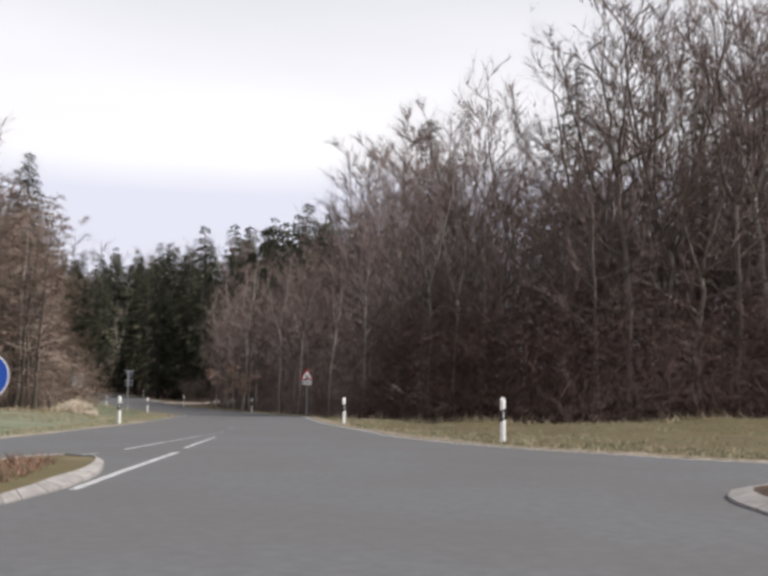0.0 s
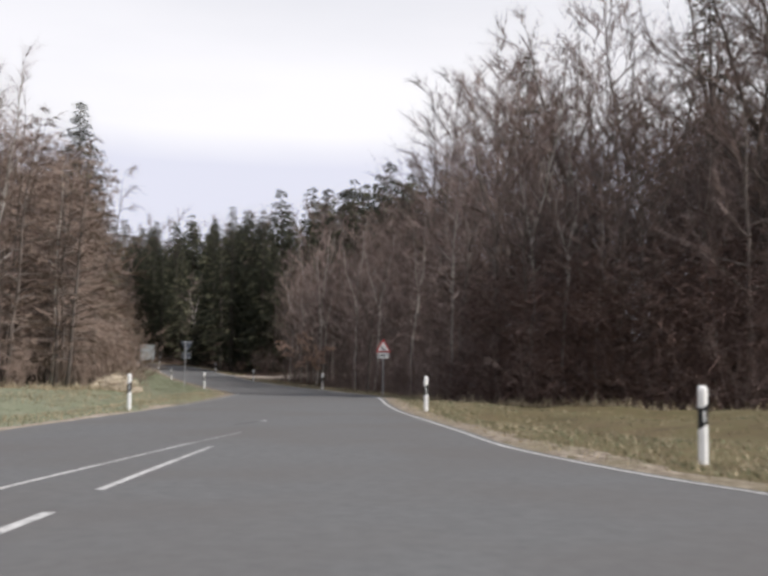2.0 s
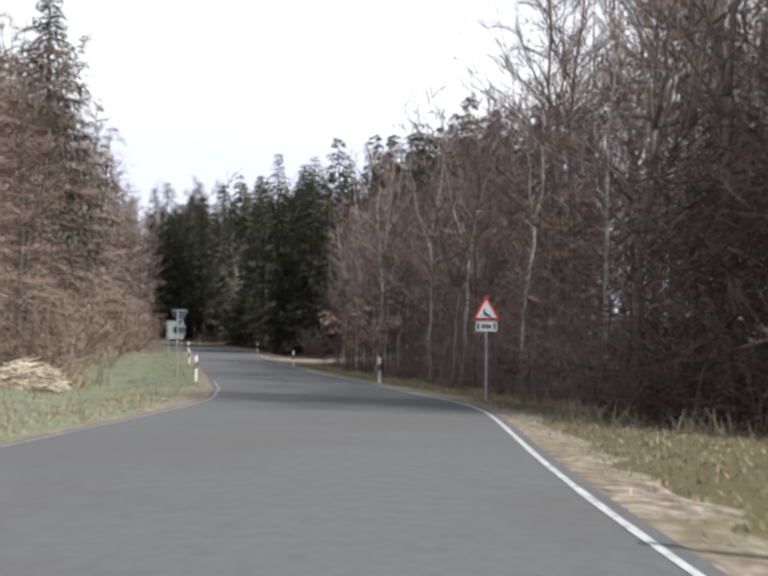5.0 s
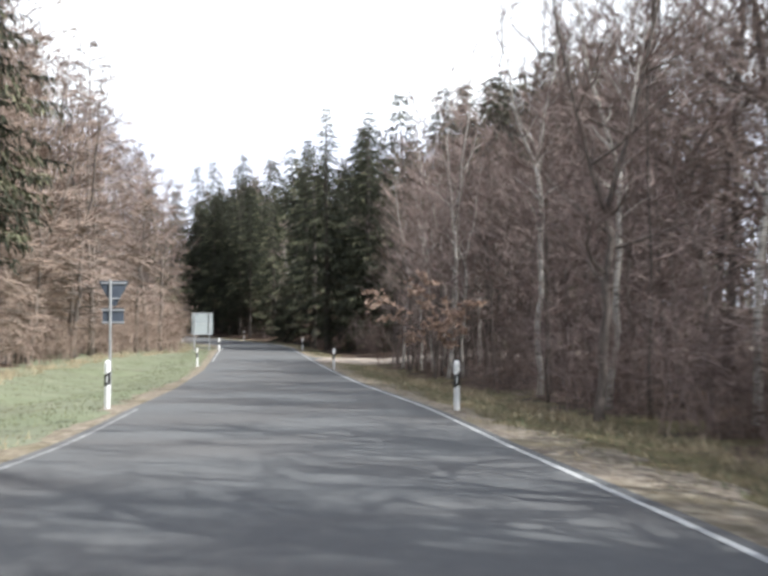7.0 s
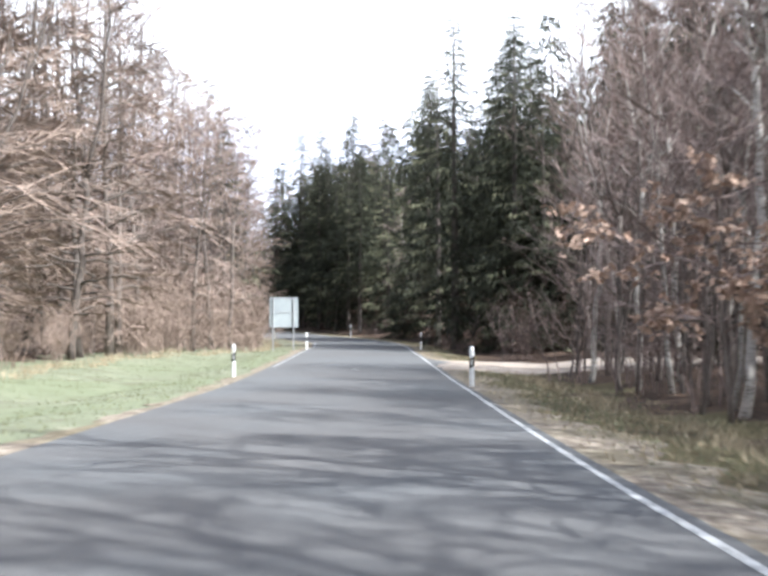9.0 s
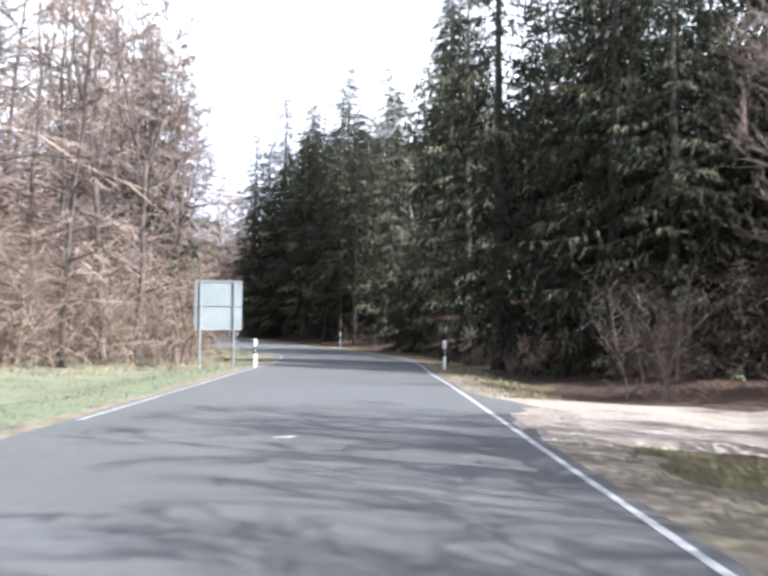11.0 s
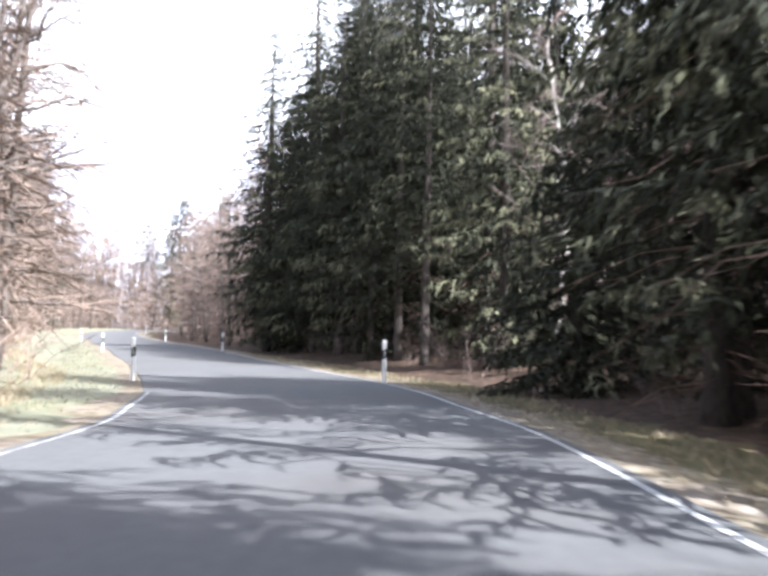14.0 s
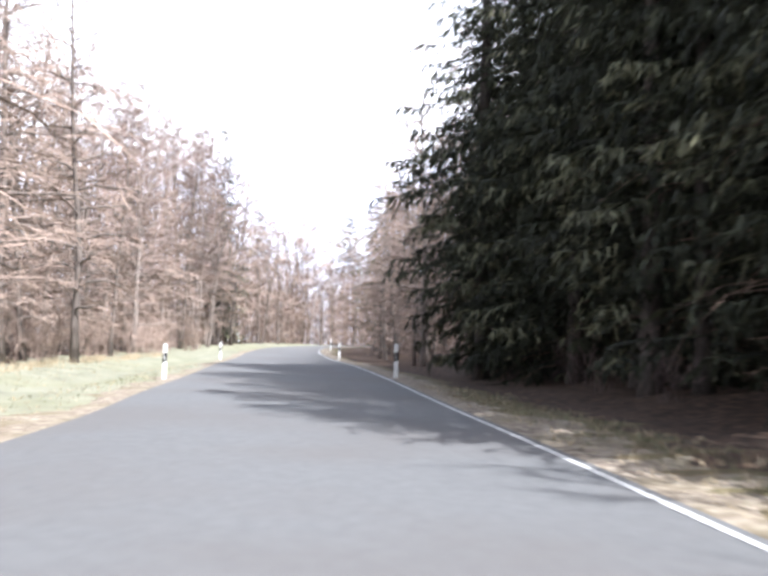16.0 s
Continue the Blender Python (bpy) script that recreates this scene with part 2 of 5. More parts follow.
# ---- mesh helpers ----
class Build:
    """Gathers points and faces for one mesh."""

    def __init__(self):
        self.v, self.f = [], []

    def tube(self, points, radii, n=5, cap=True):
        base, up = len(self.v), Vector((0.31, 0.12, 0.94))
        for i, p in enumerate(points):
            d = (points[min(i + 1, len(points) - 1)] - points[max(i - 1, 0)])
            d = d.normalized() if d.length > 1e-9 else Vector((0, 0, 1))
            a = d.cross(up)
            a = a.normalized() if a.length > 0.05 else Vector((1, 0, 0))
            b = d.cross(a)
            for k in range(n):
                w = 2 * math.pi * k / n
                self.v.append(p + radii[i] * (math.cos(w) * a + math.sin(w) * b))
        for i in range(len(points) - 1):
            for k in range(n):
                q, r = base + i * n + k, base + i * n + (k + 1) % n
                self.f.append((q, r, r + n, q + n))
        if cap:
            self.f.append(tuple(range(base + n - 1, base - 1, -1)))
            self.f.append(tuple(range(base + (len(points) - 1) * n, base + len(points) * n)))

    def sliver(self, p, q, side):
        i = len(self.v)
        self.v += [p - side, p + side, q]
        self.f.append((i, i + 1, i + 2))

    def ribbon(self, p, q, r, side):
        i = len(self.v)
        self.v += [p - side, p + side, q - side * 0.7, q + side * 0.7, r]
        self.f += [(i, i + 1, i + 3, i + 2), (i + 2, i + 3, i + 4)]

    def quad(self, a, b, c, d):
        i = len(self.v)
        self.v += [Vector(a), Vector(b), Vector(c), Vector(d)]
        self.f.append((i, i + 1, i + 2, i + 3))

    def box(self, x0, y0, z0, x1, y1, z1):
        i = len(self.v)
        self.v += [Vector((x, y, z)) for z in (z0, z1) for x, y in ((x0, y0), (x1, y0), (x1, y1), (x0, y1))]
        self.f += [tuple(i + k for k in q) for q in ((3, 2, 1, 0), (4, 5, 6, 7), (0, 1, 5, 4), (1, 2, 6, 5), (2, 3, 7, 6), (3, 0, 4, 7))]

    def prism(self, outline, y0, y1):
        """An outline of (x, z) in order, given thickness along y."""
        i, n = len(self.v), len(outline)
        self.v += [Vector((x, y, z)) for y in (y0, y1) for x, z in outline]
        self.f.append(tuple(range(i, i + n)))
        self.f.append(tuple(range(i + 2 * n - 1, i + n - 1, -1)))
        for k in range(n):
            q, r = i + k, i + (k + 1) % n
            self.f.append((r, q, q + n, r + n))

    def mesh(self, name, mat, smooth=False):
        me = bpy.data.meshes.new(name)
        me.from_pydata([tuple(p) for p in self.v], [], self.f)
        me.materials.append(mat)
        if smooth:
            me.polygons.foreach_set("use_smooth", [True] * len(me.polygons))
        me.update()
        return me


def part(name, built, mat, parent, label="", smooth=False):
    ob = new(name, built.mesh(name, mat, smooth))
    ob.parent = parent
    if label:
        ob["label"] = label
    return ob


def spline(points, step=1.0):
    """A smooth line through points, about step apart."""
    P = [Vector((*p, 0)) if len(p) == 2 else Vector(p) for p in points]
    P = [2 * P[0] - P[1]] + P + [2 * P[-1] - P[-2]]
    out = []
    for a, b, c, d in zip(P, P[1:], P[2:], P[3:]):
        n = max(1, round((c - b).length / step))
        for i in range(n):
            t = i / n
            out.append(0.5 * (2 * b + (c - a) * t + (2 * a - 5 * b + 4 * c - d) * t * t + (3 * b - a - 3 * c + d) * t ** 3))
    return out + [P[-2]]


# ---- the lie of the land ----
PROFILE = [(-60, 0.15), (-6, 0.16), (0, 0.20), (8, 0.15), (15.6, 0.02), (36.7, -0.38), (47, -0.56), (58.3, -0.84), (69.8, -1.06), (84, -1.28), (98, -1.41), (110, -1.32), (123, -1.22), (136, -1.08), (148, -0.95), (155, -0.87), (165, -0.6), (178, -0.06), (202, 0.62), (215, 1.1), (230, 1.9), (250, 2.7), (320, 3.2)]
PY, PZ = np.array([p[0] for p in PROFILE]), np.array([p[1] for p in PROFILE])
RIGHT = [(45, -8), (30, 1.2), (16, 6.8), (8.8, 10.4), (6.1, 13.3), (5.0, 14.9), (4.0, 16.9), (2.8, 20.3), (2.0, 24.2), (1.3, 27.5), (0.7, 30.3), (0.0, 33.9), (-0.8, 39.0), (-2.0, 47.9), (-3.0, 52.3), (-4.4, 56.7), (-5.6, 60.3), (-8.2, 68.2), (-11.1, 75.9), (-12.5, 79.6), (-15.7, 88.4), (-17.6, 93.6), (-22.2, 105.8), (-26.1, 116.0), (-28.2, 121.3), (-29.7, 125.2), (-30.85, 128.3), (-32.5, 132.4), (-34.15, 136.0), (-37.1, 142.0), (-39.9, 146.7), (-42.7, 151.3), (-46.2, 156.1), (-50.3, 160.7), (-54.1, 165.0), (-58.7, 170.0), (-67.5, 179.7), (-77.6, 190.8), (-88.4, 202.2), (-108, 224), (-117.5, 238), (-121, 252), (-121, 300)]
LEFT = [(-6.2, -40), (-6.0, 0), (-5.7, 17.5), (-6.0, 26), (-6.5, 34.2), (-7.5, 43.7), (-8.6, 50.9), (-10.2, 56.4), (-11.3, 59.9), (-13.6, 66.2), (-16.8, 75.3), (-20.3, 84.6), (-23.6, 93.4), (-27.9, 104.4), (-33.4, 118.6), (-34.9, 122.6), (-35.9, 125.3), (-37.6, 129.9), (-41.8, 139.3), (-44.4, 143.5), (-46.9, 147.2), (-49.3, 150.3), (-53.7, 155.7), (-58.5, 161.3), (-62.0, 165.3), (-66.2, 169.8), (-72.8, 177.2), (-81.5, 186.5), (-92, 198), (-112.3, 220.5), (-122.5, 236), (-126.5, 252), (-126.5, 300)]
RL, LL = spline(RIGHT, 0.5), spline(LEFT, 0.5)
RY, RX = np.array([p.y for p in RL]), np.array([p.x for p in RL])
LY, LX = np.array([p.y for p in LL]), np.array([p.x for p in LL])
SHOULDER = 0.17


def road_z(y):
    """The carriageway's height, smoothed along its way."""
    y = np.asarray(y, float)
    return sum(w * np.interp(y + d, PY, PZ) for d, w in ((-8, 0.1), (-4, 0.2), (0, 0.4), (4, 0.2), (8, 0.1)))


def edge_x(y):
    y = np.asarray(y, float)
    right = np.where(y < -8, np.interp(y, [-40, -16, -14, -8], [7, 7, 45, 45]), np.interp(y, RY, RX))
    return np.interp(y, LY, LX), right




def land_z(x, y):
    """The ground's height: level with the carriageway beside it, a shallow ditch, then the wood's floor."""
    x, y = np.asarray(x, float), np.asarray(y, float)
    l, r = edge_x(y)
    lean = np.where(y > 20, 0.80, 1.0)
    out_r, out_l = (x - r) * lean, (l - x) * lean
    z = road_z(y)
    inside = (out_r < 0.1) & (out_l < 0.1)
    rz = np.interp(out_r, [0, 0.4, 1.3, 2.3, 3.4, 6, 20, 60], [-0.02, -0.03, -0.06, -0.22, -0.18, 0.10, 0.5, 1.2])
    rz = np.where(y < 54, rz - 0.33 * np.clip((out_r - 2.5) / 5, 0, 1) * np.clip((54 - y) / 8, 0, 1), rz)
    rz = rz * (0.1 + 0.9 * np.clip((y - 20) / 12, 0, 1))
    lz = np.interp(out_l, [0, 0.4, 1.5, 3.2, 5.5, 9, 20, 60], [-0.02, -0.03, -0.05, -0.30, 0.02, 0.22, 0.5, 1.0])
    rough = 0.06 * np.sin(0.9 * x + 0.35 * y) * np.sin(0.55 * y - 0.4 * x) + 0.03 * np.sin(2.3 * x - 1.7 * y)
    rough = rough + np.where(out_r > out_l, 0.20 * np.clip((y - 18) / 8, 0, 1) * np.clip((50 - y) / 6, 0, 1) * (0.1 + np.sin(0.8 * out_r + 0.5 * np.sin(0.45 * y)) * np.sin(0.33 * y + 0.25 * x)), 0)
    off = np.maximum(out_r, out_l)
    bank = 0.14 * np.clip((y - 138) / 12, 0, 1) * np.clip((178 - y) / 10, 0, 1) * np.clip((off - 0.9) / 1.2, 0, 1)
    return z + np.where(inside, -0.10, np.where(out_r > out_l, rz, lz) + rough * np.clip((off - 0.8) / 2, 0, 1) + bank)


def at_ground(x, y):
    return float(land_z(x, y))


def grid_mesh(name, xs, ys, fz, mats, pick=None):
    X, Y = np.meshgrid(xs, ys)
    Z = fz(X, Y)
    nx, ny = len(xs), len(ys)
    i = np.arange(ny - 1)[:, None] * nx + np.arange(nx - 1)[None]
    faces = np.stack([i, i + 1, i + nx + 1, i + nx], -1).reshape(-1, 4)
    me = bpy.data.meshes.new(name)
    me.from_pydata(np.stack([X, Y, Z], -1).reshape(-1, 3).tolist(), [], faces.tolist())
    for m in mats:
        me.materials.append(m)
    if pick is not None:
        cx, cy = (X[:-1, :-1] + X[1:, 1:]) / 2, (Y[:-1, :-1] + Y[1:, 1:]) / 2
        me.polygons.foreach_set("material_index", pick(cx, cy).astype(int).ravel())
    me.polygons.foreach_set("use_smooth", [True] * len(me.polygons))
    me.update()
    return new(name, me)


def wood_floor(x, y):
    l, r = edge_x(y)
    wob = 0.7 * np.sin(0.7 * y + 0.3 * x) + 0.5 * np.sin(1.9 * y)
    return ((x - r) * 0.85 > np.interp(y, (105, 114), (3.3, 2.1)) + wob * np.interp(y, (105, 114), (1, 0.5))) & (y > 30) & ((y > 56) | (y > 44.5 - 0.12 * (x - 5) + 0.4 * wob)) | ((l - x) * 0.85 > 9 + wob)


xs = np.concatenate([[-3000, -1500, -700, -350, -240], np.arange(-190, -110, 3.0), np.arange(-110, 30, 0.8), np.arange(30, 70, 3.0), [100, 160, 300, 700, 1500, 3000]])
ys = np.concatenate([[-3000, -1500, -700, -300, -120], np.arange(-60, -12, 4.0), np.arange(-12, 200, 0.9), np.arange(200, 320, 3.0), [360, 450, 700, 1500, 3000]])
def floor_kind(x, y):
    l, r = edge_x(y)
    # Index 3, the grass paled for glare, takes over from the meadow near y 129.
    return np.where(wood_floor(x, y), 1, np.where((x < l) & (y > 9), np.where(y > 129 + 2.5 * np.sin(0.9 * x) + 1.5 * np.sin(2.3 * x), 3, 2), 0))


ground = grid_mesh("ground", xs, ys, land_z, [GRASS, LITTER, MEADOW, GLARE_GRASS], floor_kind)
tagged(ground, "rough spring grass verge and brown leaf-littered woodland floor", "ground", kind="structure")

# carriageway, with the mouth of the side road
road_ys = np.concatenate([np.arange(-40, -8, 2.0), np.arange(-8, 200, 0.5), np.arange(200, 296, 4.0)])
verts, faces, N = [], [], 10
for y in road_ys:
    l, r = edge_x(y)
    l, r = float(l) - SHOULDER, float(r) + SHOULDER
    z = float(road_z(y))
    row = [(l, z - 0.3)] + [(l + (r - l) * k / N, z) for k in range(N + 1)] + [(r, z - 0.3)]
    verts += [(x, float(y), zz) for x, zz in row]
W = N + 3
for j in range(len(road_ys) - 1):
    for k in range(W - 1):
        a = j * W + k
        faces.append((a, a + 1, a + W + 1, a + W))
me = bpy.data.meshes.new("road")
me.from_pydata(verts, [], faces)
me.materials.append(ASPHALT)
road = tagged(new("road", me), "worn grey asphalt country road with a widened junction mouth", "road", kind="structure")


def line(name, points, width, mat, lift=0.005, step=0.5, label="", category="road marking", wear=0.0, smooth=True):
    """A painted strip along points on the carriageway."""
    P = spline(points, step) if smooth else [Vector((*p, 0)) for p in points]
    b = Build()
    rows = []
    for i, p in enumerate(P):
        d = (P[min(i + 1, len(P) - 1)] - P[max(i - 1, 0)]).normalized()
        s = Vector((d.y, -d.x, 0))
        w = width / 2 * (1 + wear * random.uniform(-1, 1))
        rows.append([Vector((q.x, q.y, float(road_z(q.y)) + lift)) for q in (p - s * w, p + s * w)])
    for (a, c), (e, g) in zip(rows, rows[1:]):
        b.quad(a, c, g, e)
    ob = new(name, b.mesh(name, mat))
    return tagged(ob, label, category, kind="structure")


def verge_strip(name, edge, side, y0, y1, mean, mat, label):
    """Bare dirt beside the carriageway, with a ragged outer edge."""
    rnd = random.Random(len(name))
    b, rows, w = Build(), [], mean
    for i, p in enumerate(edge[:-1]):
        if not y0 < p.y < y1:
            continue
        d = (edge[i + 1] - p).normalized()
        n = Vector((d.y, -d.x, 0)) * side
        w += 0.35 * (mean - w) + rnd.uniform(-0.3, 0.3)
        a, m, c = p + n * (SHOULDER - 0.02), p + n * (SHOULDER + w * 0.5), p + n * (SHOULDER + max(0.12, w))
        z = float(road_z(p.y))
        rows.append([Vector((a.x, a.y, z - 0.012)), Vector((m.x, m.y, max(z - 0.02, at_ground(m.x, m.y) + 0.015))), Vector((c.x, c.y, at_ground(c.x, c.y) - 0.01))])
    for r, s in zip(rows, rows[1:]):
        for k in (0, 1):
            q = (r[k], r[k + 1], s[k + 1], s[k])
            b.quad(*(q if side > 0 else q[::-1]))
    return tagged(new(name, b.mesh(name, mat)), label, "verge", kind="structure")


verge_strip("shoulder_right", RL, 1, 8, 240, 0.95, DIRT, "pale bare dirt strip between asphalt and wooded verge")
verge_strip("shoulder_left_near", LL, -1, 4, 37, 0.8, PALE_DIRT, "wide pale bare dirt strip beside the junction mouth")
verge_strip("shoulder_left", LL, -1, 37, 240, 0.7, DIRT, "pale bare dirt strip between asphalt and meadow verge")

# gravel track that leaves towards the wood
b, rows = Build(), []
for i in range(41):
    t = i / 40
    half = 1.9 + 2.6 * (1 - t) ** 6 + 0.18 * math.sin(9.0 * i) + 0.1 * math.sin(4.3 * i)
    cx, cy = -23.4 + 40 * t, 108.2 + 4.0 * t
    rows.append([Vector((cx + (0.42 * (108.2 - yy) if i == 0 else 0), yy, 0)) for yy in [cy - half * k / 3 for k in (-3, -2, -1, 0, 1, 2, 3)]])
for r in rows:
    for p in r:
        e = float(edge_x(p.y)[1]) + SHOULDER - 0.08
        p.x = max(p.x, e)
        p.z = max(at_ground(p.x, p.y) + 0.05, float(road_z(p.y)) - 0.003 - 0.02 * (p.x - e) if p.x < e + 3.5 else -9)
for r in rows:
    for end, d in ((r[0], 0.5), (r[-1], -0.5)):
        r.insert(0 if d > 0 else len(r), Vector((end.x, end.y + d, min(end.z, at_ground(end.x, end.y + d)) - 0.1)))
for r, s in zip(rows, rows[1:]):
    for k in range(8):
        b.quad(r[k + 1], s[k + 1], s[k], r[k])
tagged(new("gravel_track", b.mesh("gravel_track", GRAVEL, True)), "pale gravel forest track leaving the road", "track", kind="structure")

# the asphalt widens a little where the track joins
b, rows = Build(), []
for i in range(25):
    y = 104.2 + 9.6 * i / 24
    e, w = float(edge_x(y)[1]) + SHOULDER, 0.95 * math.sin(math.pi * i / 24) ** 1.4 + 0.03 * math.sin(5.0 * i)
    rows.append([Vector((e - 0.04, y, float(road_z(y)) + 0.003)), Vector((e + max(0, w), y, float(road_z(y)) - 0.004)), Vector((e + max(0, w) + 0.05, y, float(road_z(y)) - 0.1))])
for r, q in zip(rows, rows[1:]):
    for k in (0, 1):
        b.quad(r[k], r[k + 1], q[k + 1], q[k])
tagged(new("asphalt_apron", b.mesh("asphalt_apron", ASPHALT)), "narrow worn asphalt apron where the track joins", "road", kind="structure")

random.seed(5)
line("edge_line_right", [p for p in RIGHT if p[1] > 2], 0.075, PAINT, label="solid white edge line along the wooded verge", wear=0.12)
line("edge_line_left_1", [p for p in LEFT if 33 < p[1] < 70], 0.07, FAINT_PAINT, label="worn white edge line beside the meadow verge", wear=0.2)
line("edge_line_left_2", [p for p in LEFT if 104 < p[1] < 148], 0.07, OLD_PAINT, label="white edge line beside the roadside grass", wear=0.2)
line("lane_line_1", [(-0.47, 5.7), (-0.83, 12.5)], 0.11, PAINT, label="solid white lane bar leading off the traffic island")
line("lane_line_5", [(-1.88, 20.0), (-1.82, 21.4), (-1.8, 22.9)], 0.06, FAINT_PAINT, label="faint worn white lane bar in the junction")
line("lane_line_2", [(-1.93, 13.3), (-1.9, 16.3)], 0.07, PAINT, label="thin white lane bar in the junction")
line("lane_line_6", [(-1.9, 16.3), (-1.88, 20.0)], 0.06, OLD_PAINT, label="worn thin white lane bar in the junction")
line("lane_line_7", [(-1.24, 17.2), (-1.4, 19.4)], 0.075, OLD_PAINT, label="worn short white lane bar in the junction")
line("lane_line_3", [(-1.0, 14.0), (-1.24, 17.2)], 0.085, PAINT, label="short white lane bar in the junction")
line("lane_line_4", [(-4.2, 2), (-2.9, 9.8), (-2.0, 12.0)], 0.10, OLD_PAINT, label="worn thin white line round the traffic island")


def road_patch(name, cx, cy, rx, ry, turn, mat, label, category, seed, lift=0.004):
    """A thin irregular sheet on the carriageway: a mended spot, a smear or a crack."""
    rnd = random.Random(seed)
    b, n = Build(), 18
    for k in range(n):
        w, q = 2 * math.pi * k / n, rnd.uniform(0.75, 1.15)
        x, y = rx * q * math.cos(w), ry * q * math.sin(w)
        c, d = math.cos(radians(turn)), math.sin(radians(turn))
        X, Y = cx + x * c - y * d, cy + x * d + y * c
        b.v.append(Vector((X, Y, float(road_z(Y)) + lift)))
    b.f.append(tuple(range(n)))
    return tagged(new(name, b.mesh(name, mat)), label, category, kind="structure")


road_patch("road_patch_1", -2.43, 26.0, 0.07, 0.9, -5, PATCH, "small dark mended spot in the asphalt", "road patch", 1)
road_patch("road_patch_2", -2.27, 27.0, 0.08, 0.14, 0, OLD_PAINT, "pale smear beside the mended spot", "road patch", 2, 0.006)
road_patch("road_patch_3", -24.34, 103.5, 0.09, 0.22, -15, OLD_PAINT, "small white mark on the asphalt", "road patch", 3)


# ---- trees ----
FAR = []
HEIGHT = {}
# how high the wood stands along its two edges: (y, metres at 2, 6, 12 and 20 m inside)
CANOPY_RIGHT = [(42, 13, 13, 13.5, 14), (49, 12.5, 13, 14, 15), (54, 12.5, 15, 17, 20), (62, 14.8, 18.5, 21.5, 22), (70, 14, 18.5, 21, 22), (78, 12.4, 16.5, 20, 22), (85, 8.2, 14, 19, 22), (90, 8.2, 12, 18, 22), (97, 9.8, 10, 16, 22), (104, 12.5, 10.5, 14, 22), (110, 14.5, 12, 12.5, 22), (117, 16, 15, 13.5, 24), (122, 17, 18, 17, 25), (131, 19, 20.4, 23.5, 26), (142, 20.4, 22.9, 24.7, 27), (152, 17, 22, 25.5, 28), (176, 20.5, 22.5, 22.5, 25.5), (194, 14.7, 22, 25.3, 25), (204, 11.8, 18, 25.6, 27), (218, 12.5, 14, 23, 27), (235, 14.5, 17, 25.5, 29)]
CANOPY_LEFT = [(40, 14, 16, 18, 18), (60, 12.5, 15, 18, 18), (72, 13.5, 14.5, 16, 17), (79, 12, 13, 15, 16), (84, 12.5, 14, 16, 17), (89, 16.5, 17.5, 19, 20), (97, 19, 20, 22, 24), (111, 20, 22, 26, 26), (123, 15, 21.5, 26, 26), (130, 14, 18.5, 25, 26), (150, 18.5, 22, 26, 26), (160, 21, 25, 26, 26), (175, 20, 26, 26, 26), (190, 14, 18, 26, 26), (200, 17.5, 18, 25, 26), (225, 22.5, 24.5, 25, 26), (236, 22, 25, 26, 26), (246, 10.5, 18, 26, 26), (254, 10, 11, 25, 26)]


def canopy(side, y, off):
    table = CANOPY_RIGHT if side > 0 else CANOPY_LEFT
    ys = [r[0] for r in table]
    return float(np.interp(off, (2, 6, 12, 20), [np.interp(y, ys, [r[k] for r in table]) for k in (1, 2, 3, 4)]))


